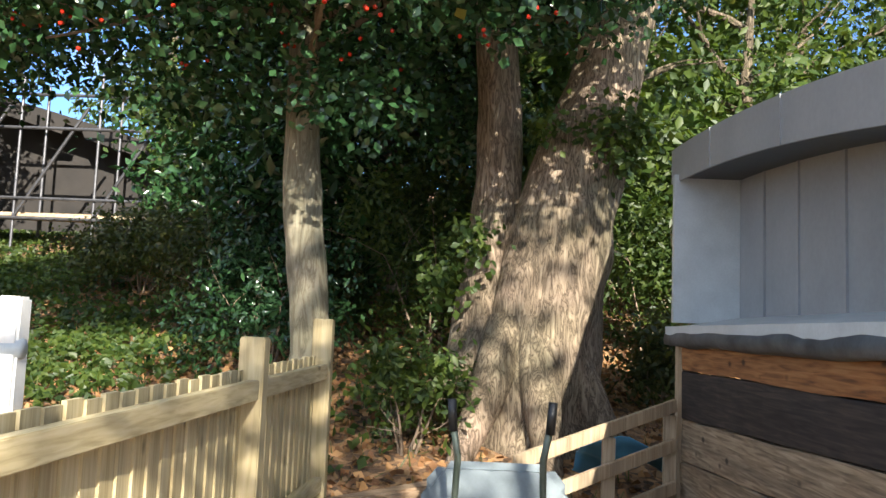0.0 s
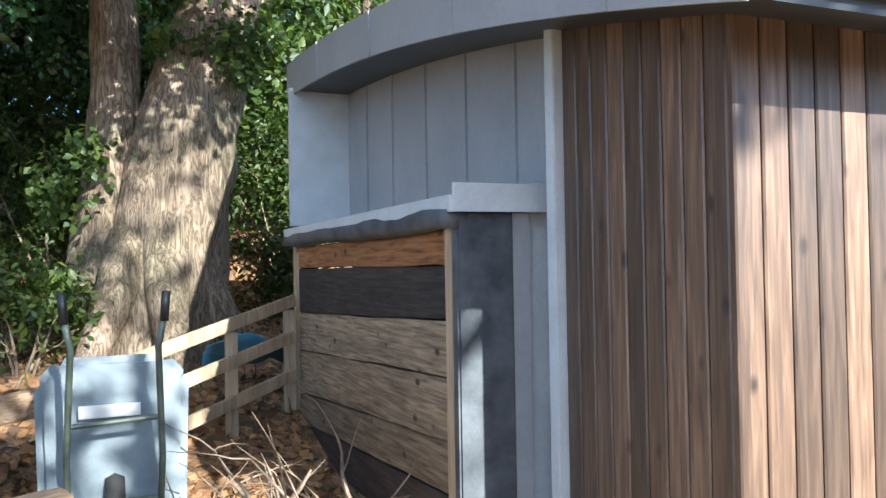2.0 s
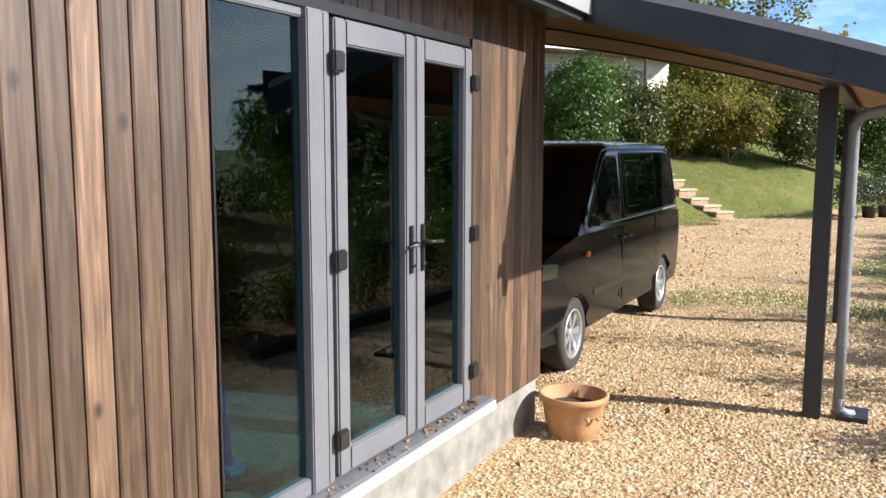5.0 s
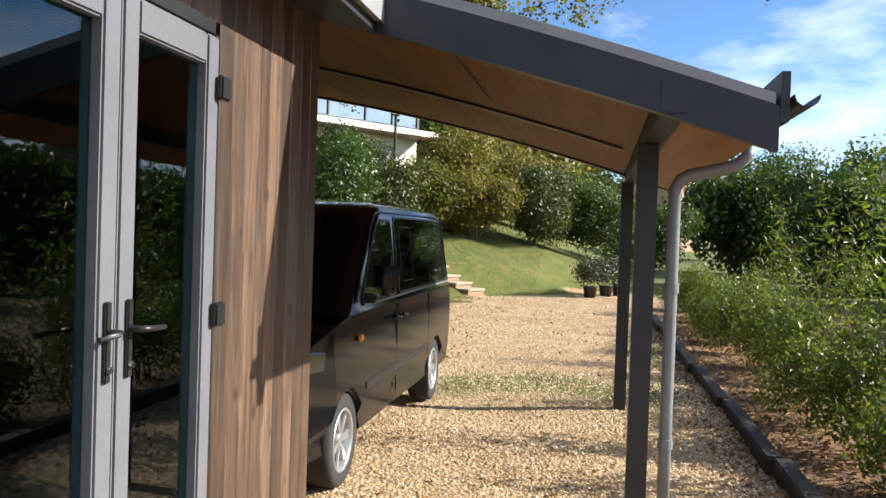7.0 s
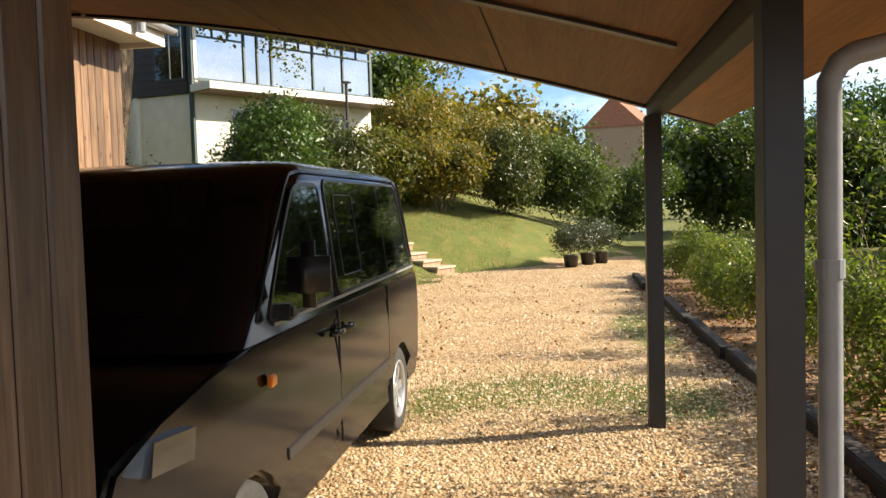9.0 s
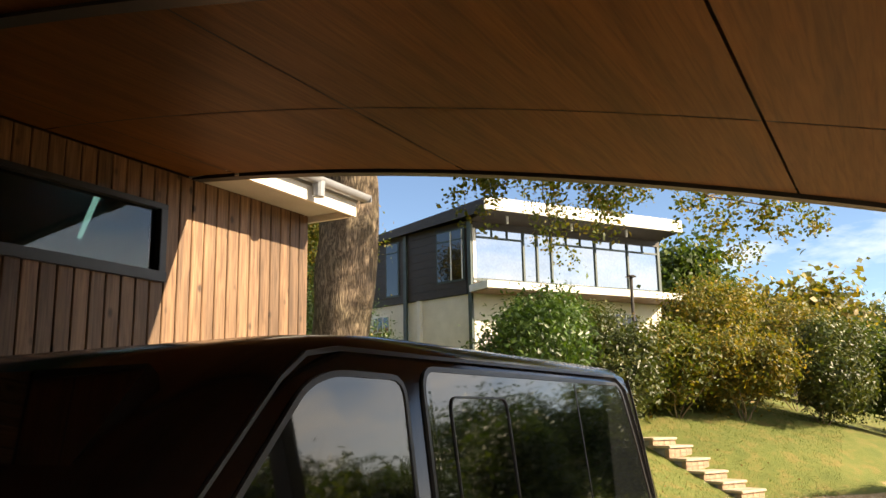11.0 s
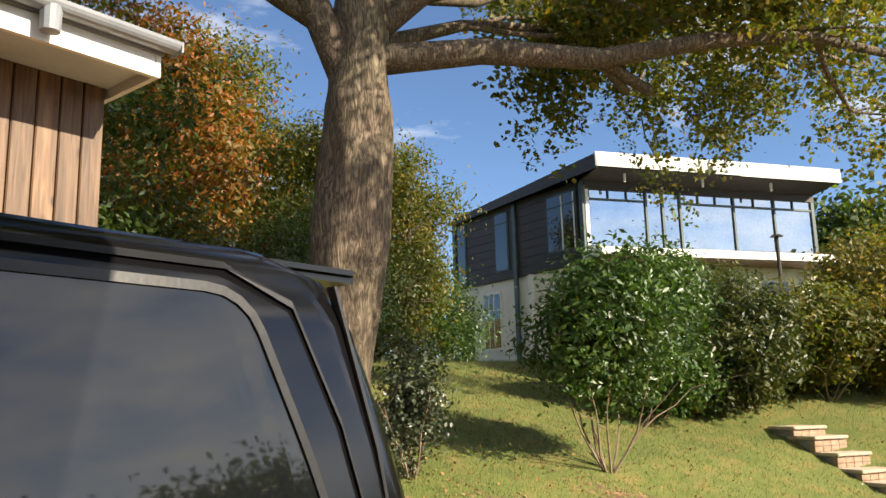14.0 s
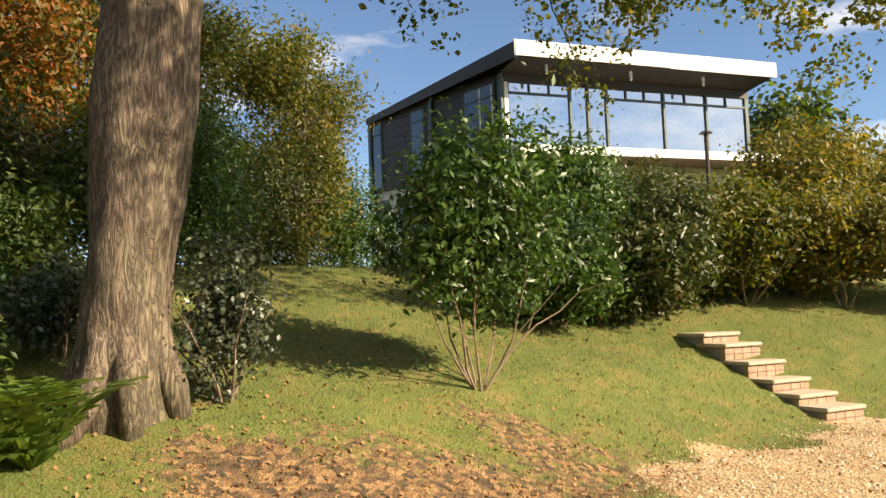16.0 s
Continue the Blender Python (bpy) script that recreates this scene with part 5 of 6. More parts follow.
stem([(0.06, 0, zb - 0.5, 0.72), (0.08, 0, zb + 0.1, 0.56), (0.16, 0, zb + 0.75, 0.50), (0.24, 0, zb + 1.4, 0.475), (0.36, 0, zb + 2.0, 0.42), (0.51, 0.03, zb + 2.6, 0.37), (0.70, 0.06, zb + 3.2, 0.31), (0.92, 0.1, zb + 4.2, 0.27), (1.2, 0.1, zb + 7.5, 0.18)], bm, 40, 0.14, 2.0)
stem([(-0.40, 0.15, zb - 0.5, 0.55), (-0.36, 0.15, zb + 0.3, 0.36), (-0.31, 0.15, zb + 1.2, 0.26), (-0.27, 0.15, zb + 2.0, 0.215), (-0.27, 0.18, zb + 2.8, 0.20), (-0.4, 0.3, zb + 4.5, 0.17), (-0.8, 0.5, zb + 7.0, 0.12)], bm, 28, 0.14, 8.0)
for a, ln in ((190, 1.2), (235, 1.0), (280, 0.95), (330, 0.9), (170, 1.2)):
    d = Vector((math.cos(radians(a)), math.sin(radians(a)), 0))
    q = [d * 0.3 + Vector((0, 0, zb + 0.9)), d * 0.5 + Vector((0, 0, zb + 0.4)), d * ln]
    q[-1].z = gz(0.6 + q[-1].x, 7.3 + q[-1].y) - 0.05
    tube(q, [0.16, 0.18, 0.09], 12, bm, True, 0.15, a)
part("trunk", bm, OAKBARK_B, old, smooth=True)
bp, bd = blob_points([(-0.72, -0.35, zb + 1.25, 0.2, 0.2, 0.3), (0.75, -0.35, zb + 2.5, 0.4, 0.25, 0.42), (0.1, -0.4, zb + 2.55, 0.15, 0.15, 0.2), (-0.5, -0.4, zb + 1.5, 0.2, 0.15, 0.2)], 1500, 7, 0.07, 10, 0.2)
leaves("epicormic_leaves", bp, 0.075, WOODLEAF, old, "wide", 7, bd)
# last four masses hang unseen to the south, added to dapple the trunk
up, ud = blob_points([(0.5, 0.5, zb + 7.0, 3.5, 3.0, 2.0), (-1.5, 1.5, zb + 6.5, 3.0, 3.0, 2.0), (-0.4, -3.0, zb + 4.9, 2.6, 1.6, 0.8), (0.8, -3.4, zb + 4.3, 1.8, 1.2, 0.6), (-2.5, -2.5, zb + 4.6, 2.2, 1.6, 0.8), (-4.5, -1.5, zb + 4.8, 2.2, 1.6, 0.8)], 30000, 9, 0.3, 16, 0.3)
leaves("crown", up, 0.12, OAKLEAF, old, "wide", 9, ud)

# holly in front, hanging over the view
holly = thing("holly_tree", "dark glossy holly laden with red berries", "tree", (-1.3, 7.05, 0))
bm = bmesh.new()
zh = gz(-1.3, 7.05)
stem([(0.0, 0, zh - 0.3, 0.26), (0.05, 0, zh + 0.15, 0.20), (0.08, 0, zh + 0.7, 0.165), (0.02, 0.0, zh + 1.3, 0.17), (-0.06, 0.0, zh + 1.9, 0.165), (-0.1, 0, zh + 2.6, 0.14), (-0.1, -0.2, zh + 4.5, 0.08)], bm, 20, 0.2, 4.0, 30)
hrng = random.Random(4)
htips = []
hl_ = bmesh.new()
for d in ((0.5, -0.9, 0.3), (-0.6, -0.8, 0.3), (0.9, -0.3, 0.4), (-0.9, 0.1, 0.3), (0.1, -1, 0.15), (-1, -0.6, 0.1), (0.8, -0.9, 0.2)):
    limb(hl_, (-0.05, -0.05, zh + hrng.uniform(2.6, 3.6)), d, 2.2, 0.035, 1, hrng, -0.01, htips, 0.6, 3)
part("limb", hl_, TWIG, holly)
part("trunk", bm, PALEBARK, holly, "pale smooth grey-green trunk", smooth=True)
hb = [(0.6, -1.6, 4.95, 1.5, 0.9, 0.62), (1.7, -1.5, 4.9, 1.1, 0.8, 0.6), (-0.9, -1.2, 5.0, 1.6, 1.1, 0.75), (-2.8, -1.3, 4.95, 1.5, 1.1, 0.75), (0.5, -0.7, 4.1, 0.6, 0.6, 0.35), (-1.0, -0.3, 4.3, 0.9, 0.7, 0.4), (1.2, 1.6, 4.6, 1.0, 0.7, 0.7), (0.2, 0.3, 5.8, 2.6, 1.6, 1.0), (-3.4, 0.6, 5.3, 1.6, 1.4, 1.0), (2.2, -0.6, 5.4, 0.9, 0.8, 0.6)]
hp_, hd = blob_points(hb, 42000, 21, 0.13, 14, 0.25)
leaves("crown", hp_, 0.085, HOLLY, holly, "wide", 21, hd)
brng = np.random.default_rng(8)
bm = bmesh.new()
hc, _ = blob_points(hb[:5], 260, 33, 0.09, 4, 0.85)
for q in hc:
    bmesh.ops.create_icosphere(bm, subdivisions=1, radius=0.018, matrix=Matrix.Translation(q))
tagged(part("berries", bm, BERRY, holly, "clusters of red berries"), kind="stuff")

# undergrowth and wood behind the fence
for k, (x, y, rx, ry, h, m_, n, sd) in enumerate([(-0.2, 8.9, 1.0, 0.8, 2.2, WOODLEAF, 7000, 41), (-1.9, 8.4, 0.9, 0.7, 1.6, HOLLY, 5000, 42), (-0.35, 6.7, 0.45, 0.4, 0.9, WOODLEAF, 1800, 43),
                                             (-2.6, 10.0, 1.5, 1.0, 1.8, BUSH, 7000, 44), (2.2, 9.4, 0.9, 0.8, 2.3, WOODLEAF, 7000, 45), (3.0, 11, 1.4, 1.0, 3.2, WOODLEAF, 9000, 46), (-4.4, 11.6, 1.6, 1.0, 1.2, BUSH, 5000, 47), (2.0, 8.1, 0.6, 0.5, 0.9, BUSH, 2200, 48)]):
    bush("woodland_shrub", "green woodland shrub on the leafy bank", (x, y), rx, ry, h, m_, n, sd, 0.085)
for k, (x, y, h, s_, m_, n) in enumerate([(-2.5, 13.5, 9, 3.0, HOLLY, 16000), (1.0, 13, 8, 2.8, WOODLEAF, 16000), (4.5, 14, 9, 3.2, WOODLEAF, 18000), (7.0, 17, 11, 3.6, WOODLEAF, 16000), (-8, 22, 11, 4.0, WOODLEAF, 14000), (-14, 18, 10, 4.0, HOLLY, 12000), (-3, 22, 12, 4.2, WOODLEAF, 14000), (3, 24, 14, 5, WOODLEAF, 14000), (-1.5, 17, 10, 3.0, HOLLY, 14000), (9, 24, 14, 4.5, BUSH, 14000), (-9.5, 10.5, 7, 2.5, HOLLY, 8000), (-0.9, 11.6, 6.5, 2.4, HOLLY, 20000), (-3.6, 14.5, 7.5, 2.2, WOODLEAF, 16000), (1.6, 10.8, 6.0, 1.9, WOODLEAF, 16000), (-11, 14, 8, 3, WOODLEAF, 10000)]):
    crown_tree("woodland_tree", "leafy green woodland tree on the bank", (x, y), h, s_, m_, n, 60 + k, 0.20, OAKBARK, 0.2, 0.16)

# unseen tree to the south, placed so its crown dapples the log pile
crown_tree("shade_tree", "unseen leafy tree placed to dapple the log pile", (1.75, -6.2), 8.4, 1.75, OAKLEAF, 3200, 77, 0.15, OAKBARK, 0.2, 0.5)

# second unseen tree, added with a high crown to shade bank and trunk
crown_tree("shade_tree", "tall unseen tree added to shade the wooded bank", (2.6, -6.9), 11.0, 3.2, OAKLEAF, 2300, 78, 0.2, OAKBARK, 0.2, 0.76)

# garden shrubs by the lawn
camellia = bush("camellia_shrub", "glossy many-stemmed evergreen shrub on the lawn", (20.35, 6.35), 1.22, 1.15, 2.8, LAUREL, 15000, 91, 0.105, 9, "oval", 0.13, 0.28)
for k, (x, y, rx, ry, h, m_, n, lab) in enumerate([
        (24.6, 7.6, 1.6, 1.2, 2.0, LAUREL, 16000, "dark green evergreen bush"), (26.6, 6.6, 1.5, 1.2, 2.1, BUSH, 15000, "rounded garden bush above the steps"), (28.3, 5.6, 1.5, 1.2, 2.3, OAKLEAF, 14000, "rust tinged garden bush"),
        (29.6, 4.2, 1.3, 1.2, 2.3, YELLOW, 13000, "golden yellow garden bush"), (31.5, 2.5, 1.8, 1.5, 2.7, BUSH, 14000, "tall green boundary bush"), (33.5, 0.5, 2.0, 1.7, 3.0, WOODLEAF, 14000, "dark holly boundary bush"), (31.6, 5.6, 2.2, 1.8, 2.9, YELLOW, 14000, "tall olive coloured shrub"),
        (35, 3.5, 2.5, 2.2, 3.2, YELLOW, 14000, "tall green boundary bush"), (36.5, -1.5, 2.5, 2, 3.0, WOODLEAF, 12000, "tall green boundary bush"), (27.5, 8.6, 1.8, 1.4, 2.3, LAUREL, 12000, "dark green evergreen bush"), (30, 8.5, 2, 1.4, 2.2, BUSH, 10000, "garden bush below the house")]):
    bush("garden_bush", lab, (x, y), rx, ry, h, m_, int(n * 1.5), 100 + k, 0.125, 4, "oval", 0.16)
bush("ivy_clump", "silvery variegated shrub beside the oak trunk", (17.75, 7.55), 0.42, 0.42, 1.65, IVY, 4200, 131, 0.06, 8, "wide", 0.11)
for k, (x, y, rx, h, m_) in enumerate([(13.4, 9.6, 1.2, 1.9, BUSH), (14.6, 10.6, 1.3, 2.3, WOODLEAF), (16.2, 11.0, 1.2, 2.0, HOLLY), (13.2, 8.2, 0.8, 1.2, WOODLEAF), (20.0, 13.0, 1.9, 2.4, WOODLEAF), (22.5, 14.4, 1.8, 2.2, BUSH), (18.6, 12.4, 1.5, 2.2, WOODLEAF), (14.5, 8.9, 0.7, 0.9, BUSH), (15.6, 9.3, 0.7, 0.95, WOODLEAF), (13.6, 7.4, 0.5, 0.7, WOODLEAF), (24.5, 16.6, 1.8, 2.4, HOLLY), (17.6, 11.2, 0.9, 1.5, WOODLEAF)]):
    bush("bank_shrub", "dark tangled shrub on the shady bank", (x, y), rx, rx * 0.8, h, m_, 8000, 320 + k, 0.09, 5, "oval", 0.13)
bush("holly_bush", "low dark holly bush beside the oak", (17.15, 9.48), 0.6, 0.55, 1.0, IVY, 7000, 132, 0.06, 5, "wide", 0.08)
for k, (x, y, h, s_, m_, n, sz) in enumerate([(18.2, 14.0, 6.8, 2.4, AUTUMN, 30000, 0.12), (20.6, 16.0, 7.5, 2.4, OAKLEAF, 28000, 0.12), (23.4, 16.2, 6.0, 2.0, OAKLEAF, 26000, 0.12), (25.8, 18.6, 7.4, 2.2, OAKLEAF, 24000, 0.13), (19.0, 20, 11, 3.4, COPPER, 26000, 0.15), (27.4, 19, 4.5, 2.0, WOODLEAF, 16000, 0.12), (15.2, 12.2, 6.0, 2.4, WOODLEAF, 26000, 0.12), (21.3, 13.6, 3.0, 1.7, LAUREL, 16000, 0.1), (25.0, 15.0, 2.6, 1.9, BUSH, 16000, 0.1), (18.0, 12.0, 2.4, 1.6, BUSH, 14000, 0.1), (12, 16, 9, 3, WOODLEAF, 18000, 0.15), (15.5, 17.5, 9, 3, AUTUMN, 18000, 0.14), (26.3, 15.4, 6.0, 1.7, OAKLEAF, 24000, 0.12), (29.2, 18.2, 6.3, 2.0, YELLOW, 20000, 0.12), (28.0, 15.2, 2.4, 1.5, LAUREL, 12000, 0.1)]):
    crown_tree("garden_tree", {AUTUMN: "russet autumn tree behind the lawn", COPPER: "purple leaved tree behind the garden"}.get(m_, "green and gold garden tree"), (x, y), h, s_, m_, n, 140 + k, sz, OAKBARK, 0.14, 0.15)
for k, (x, y, h, s_, m_, n) in enumerate([(62, 20, 10, 5.5, WOODLEAF, 14000), (70, 14, 8.5, 4.5, WOODLEAF, 12000), (56, 24, 8, 4, COPPER, 9000), (78, 24, 12, 6, WOODLEAF, 10000), (60, 2, 5.5, 4, BUSH, 12000), (75, -12, 8, 6, WOODLEAF, 12000), (48, -7, 4.6, 3.5, WOODLEAF, 14000), (44, 4, 4.2, 3.2, YELLOW, 14000), (46, 9.5, 6.5, 2.6, WOODLEAF, 12000)]):
    crown_tree("distant_tree", "distant broadleaf tree on the skyline", (x, y), h, s_, m_, n, 170 + k, 0.3, OAKBARK, 0.3, 0.3, "wide", 0.5)
# hedge side of the drive
for k, x in enumerate(np.arange(7.0, 24, 1.25)):
    y = -2.15 - 0.15 * math.sin(x)
    bush("hedge_plant", "young mixed hedge plant in the leafy border", (float(x), y), 0.72, 0.55, 1.05 + 0.3 * math.sin(x * 2.1), HEDGE, 4200, 200 + k, 0.06, 5, "oval", 0.09)
for k, (x, y, h) in enumerate([(9.8, -2.2, 2.6), (11.6, -2.4, 2.4), (14.5, -2.3, 2.2), (8.6, -2.6, 2.0)]):
    bush("hedge_sapling", "slim upright sapling in the hedge", (x, y), 0.45, 0.45, h, HEDGE, 800, 230 + k, 0.10, 3, "slim", 0.12, 0.2)
for k, (x, y, h, s_, m_) in enumerate([(17, -14.5, 3.2, 2.8, HOLLY), (23, -13, 3.2, 2.8, WOODLEAF), (29, -12, 3.5, 3.0, WOODLEAF), (36, -11, 4.8, 3.4, LAUREL), (11, -17, 5, 3.2, HOLLY), (3, -19, 5.5, 3.5, WOODLEAF), (-4, -20, 6, 4, HOLLY), (31, -17, 4.2, 3.0, BUSH), (43, -10, 6.0, 3.8, WOODLEAF), (-12, -18, 7, 4, WOODLEAF), (26, -9.5, 2.6, 2.2, WOODLEAF), (33, -8.5, 3.8, 2.4, WOODLEAF), (20, -10, 3.0, 2.2, WOODLEAF)]):
    crown_tree("boundary_tree", "green tree beyond the hedge", (x, y), h, s_, m_, 22000, 240 + k, 0.21, OAKBARK, 0.2, 0.1)


# ---- drive and lawn things ----
for k in range(6):
    sx, sy = 25.05 + 0.20 * k, 3.58 + 0.39 * k
    st_ = thing("garden_step", "brick garden step with stone tread set in the lawn", "step", (sx, sy, gz(sx, sy) - 0.06), "steps up the lawn")
    st_.rotation_euler = (0, 0, radians(-27))
    part("tread", box(-0.40, 0.40, -0.18, 0.45, 0.18, 0.235), SLAB, st_, "worn stone tread", bevel=0.012)
    for r_ in range(2):
        for j in range(4):
            o = 0.11 * (r_ % 2)
            part("brick", box(-0.38 + j * 0.19 + 0.003, -0.38 + j * 0.19 + 0.187, -0.14, -0.03, -0.02 + r_ * 0.095, 0.067 + r_ * 0.095), BRICK, st_, bevel=0.004)
    part("core", box(-0.37, 0.37, -0.12, 0.5, -0.6, 0.172), CONCRETE, st_)
pot = thing("terracotta_pot", "wide empty terracotta plant pot on the gravel", "pot", (6.00, 1.30, gz(6.00, 1.30) - 0.01))
pot.scale = (0.86, 0.86, 0.86)
part("pot_body", lathe([(0.0, 0.0), (0.17, 0.0), (0.19, 0.02), (0.225, 0.15), (0.25, 0.30), (0.275, 0.31), (0.28, 0.35), (0.27, 0.362), (0.245, 0.355), (0.235, 0.25), (0.0, 0.24)], 40), TERRACOTTA, pot, smooth=True)
part("soil", lathe([(0.0, 0.262), (0.12, 0.258), (0.232, 0.25)], 24), plain("dark_soil", (0.03, 0.022, 0.015), (0.07, 0.05, 0.035), 0.95, 0, 14, 0.6), pot)
for k in range(3):
    a = -2.4 + k * 0.35
    part("handle_knob", tube([(0.262 * math.cos(a), 0.262 * math.sin(a), 0.22), (0.285 * math.cos(a), 0.285 * math.sin(a), 0.2)], [0.02, 0.012], 8), TERRACOTTA, pot)
for x, y in ((26.6, 0.35), (27.2, -0.1), (27.9, -0.5)):
    pp_ = thing("potted_shrub", "small grey-green shrub in a black pot", "potted plant", (x, y, gz(x, y)), "pots by the drive")
    part("pot", lathe([(0.0, 0.0), (0.16, 0.0), (0.20, 0.30), (0.215, 0.32), (0.19, 0.31), (0.0, 0.29)], 24), BLACK, pp_, smooth=True)
    bp, bd = blob_points([(0, 0, 0.85, 0.48, 0.48, 0.34), (0.15, 0.1, 0.65, 0.4, 0.4, 0.25)], 2600, int(x * 10), 0.09, 10, 0.2)
    leaves("foliage", bp, 0.075, IVY, pp_, "oval", 3, bd)
    part("stem", tube([(0, 0, 0.28), (0.02, 0, 0.6), (0, 0.02, 0.9)], [0.015, 0.012, 0.006], 6), TWIG, pp_)
for x in np.arange(6.5, 22, 2.4):
    sl = thing("edging_sleeper", "dark timber sleeper edging the hedge border", "edging", (float(x), -1.30 + 0.02 * (x - 7), 0), "border edging")
    part("timber", box(0, 2.38, -0.07, 0.07, -0.1, 0.12), TARWOOD, sl, bevel=0.012)


def fern(at, n, seed, ln=0.6):
    rng = random.Random(seed)
    f = thing("fern", "bright green fern at the foot of the oak", "fern", (at[0], at[1], gz(*at)), "ferns by the oak")
    pts = []
    bm = bmesh.new()
    for k in range(n):
        a = 6.28 * k / n + rng.uniform(-0.2, 0.2)
        l_ = ln * rng.uniform(0.75, 1.2)
        rib = []
        for i in range(9):
            t_ = i / 8
            rib.append(Vector((math.cos(a) * l_ * t_ * 0.75, math.sin(a) * l_ * t_ * 0.75, l_ * (1.15 * t_ - 0.55 * t_ * t_))))
        tube(rib, [0.006 * (1 - 0.8 * i / 8) for i in range(9)], 4, bm, False)
        side_ = Vector((-math.sin(a), math.cos(a), 0))
        for i in range(1, 9):
            w_ = 0.15 * l_ / 0.6 * math.sin(math.pi * (i / 8) * 0.8 + 0.4)
            for sg in (-1, 1):
                q, b_ = rib[i], rib[i - 1]
                m_ = (q + b_) / 2
                tip = m_ + side_ * sg * w_ + (q - b_) * 0.7 + Vector((0, 0, -0.02))
                bm.faces.new([bm.verts.new(c) for c in (b_.lerp(q, 0.1), b_.lerp(tip, 0.5) - (q - b_) * 0.12, tip, q.lerp(tip, 0.4))])
    part("fronds", bm, FERN, f)


for k, (x, y) in enumerate([(15.49, 7.63), (15.87, 7.55), (15.91, 8.05)]):
    fern((x, y), 17, 300 + k, 1.05 - 0.08 * k)

# ---- fence, wheelbarrow, logs at the start ----
fence = thing("close_board_fence", "pale new treated close-board fence with chunky posts", "fence")
F0, F1 = Vector((-1.12, 1.2, 0)), Vector((-0.80, 4.85, 0))
fd = (F1 - F0).normalized()
for q, h in ((F0 + fd * 2.45, 2.22), (F1, 2.32)):
    zq = gz(q.x, q.y)
    part("post", box(q.x - 0.02, q.x + 0.09, q.y - 0.055, q.y + 0.055, zq - 0.3, h), FENCE, fence, bevel=0.006)
for z in (1.30, 1.93):
    part("rail", beam(F0 + Vector((0.055, 0, z + 0.02)), F1 + Vector((0.055, 0, z + 0.09)), 0.05, 0.085), FENCE_X, fence, bevel=0.004)
L = (F1 - F0).length
nb = int(L / 0.10)
for k in range(nb):
    q = F0 + fd * (k + 0.5) * L / nb
    top = 2.03 + 0.08 * k / nb + 0.005 * math.sin(k * 2.7)
    b_ = box(q.x - 0.008, q.x + 0.008, q.y - 0.0495, q.y + 0.0495, gz(q.x, q.y) + 0.02, top)
    part("board", b_, FENCE, fence)
wp = thing("white_pipe_post", "white painted post with a round cross pipe", "post", (-1.27, 2.38, gz(-1.27, 2.38)))
part("post", box(-0.035, 0.035, -0.035, 0.035, -0.1, 2.33 - gz(-1.27, 2.38)), WHITEPAINT, wp, bevel=0.008)
part("pipe", tube([(-0.5, 0, 1.52), (0.04, -0.01, 1.52)], [0.03, 0.03], 12), GREYTRIM, wp, smooth=True)

barrow = thing("wheelbarrow", "galvanised wheelbarrow tipped up on its nose", "wheelbarrow", (0.22, 3.95, gz(0.2, 4.0)))
z_ = gz(0.2, 4.0)
tb = bmesh.new()
prism([(-0.33, 0.0, 0.10), (0.33, 0.0, 0.10), (0.36, 0.12, 0.80), (0.26, 0.14, 0.92), (-0.26, 0.14, 0.92), (-0.36, 0.12, 0.80)], (0, 0.26, -0.04), tb)
part("tray", tb, GALV, barrow, bevel=0.04)
part("label_plate", beam((-0.16, 0.055, 0.66), (0.12, 0.055, 0.66), 0.012, 0.06), WHITEPAINT, barrow, "white maker's plate without lettering")
for s_ in (-1, 1):
    part("handle_tube", tube([(0.2 * s_, -0.06, 0.15), (0.21 * s_, -0.10, 0.45), (0.20 * s_, -0.11, 0.75), (0.19 * s_, -0.16, 0.98), (0.215 * s_, -0.18, 1.12)], [0.016] * 5, 10), GREENTUBE, barrow, smooth=True)
    part("grip", tube([(0.215 * s_, -0.18, 1.10), (0.225 * s_, -0.19, 1.24)], [0.021, 0.021], 10), BLACK, barrow, smooth=True)
part("cross_bar", tube([(-0.2, -0.1, 0.62), (0.2, -0.1, 0.64)], [0.013, 0.013], 8), GREENTUBE, barrow)
part("foot_bar", tube([(-0.2, -0.07, 0.25), (0.2, -0.07, 0.25)], [0.013, 0.013], 8), GREENTUBE, barrow)
wl_ = part("wheel", lathe([(0.1, -0.04), (0.17, -0.045), (0.19, 0.0), (0.17, 0.045), (0.1, 0.04)], 24), RUBBER, barrow, smooth=True)
wl_.matrix_basis = pose(0, 0.1, 0.18, 0, 90, 0)

hurdle = thing("pallet_fence", "low gate-like fence of rough timber rails", "fence")
A_, B_ = Vector((0.35, 4.75, 0)), Vector((1.50, 5.72, 0))
for z0, z1 in ((1.56, 1.84), (1.32, 1.58), (1.06, 1.30)):
    part("rail", beam(A_ + Vector((0, 0, z0)), B_ + Vector((0, 0, z1)), 0.03, 0.085), BATTEN, hurdle, bevel=0.004)
for t_ in (0.12, 0.55, 0.97):
    q = A_.lerp(B_, t_)
    part("post", box(q.x - 0.04, q.x + 0.04, q.y + 0.02, q.y + 0.07, gz(q.x, q.y) - 0.1, 1.50 + 0.28 * t_), BATTEN, hurdle, bevel=0.004)
sheet = bmesh.new()
bmesh.ops.create_grid(sheet, x_segments=14, y_segments=10, size=0.5)
for v in sheet.verts:
    v.co = Vector((v.co.x * 0.9, v.co.y * 0.5, 0.25 + 0.12 * noise.noise(v.co * 3.0) - 0.25 * v.co.y))
bmesh.ops.solidify(sheet, geom=sheet.faces[:], thickness=0.006)
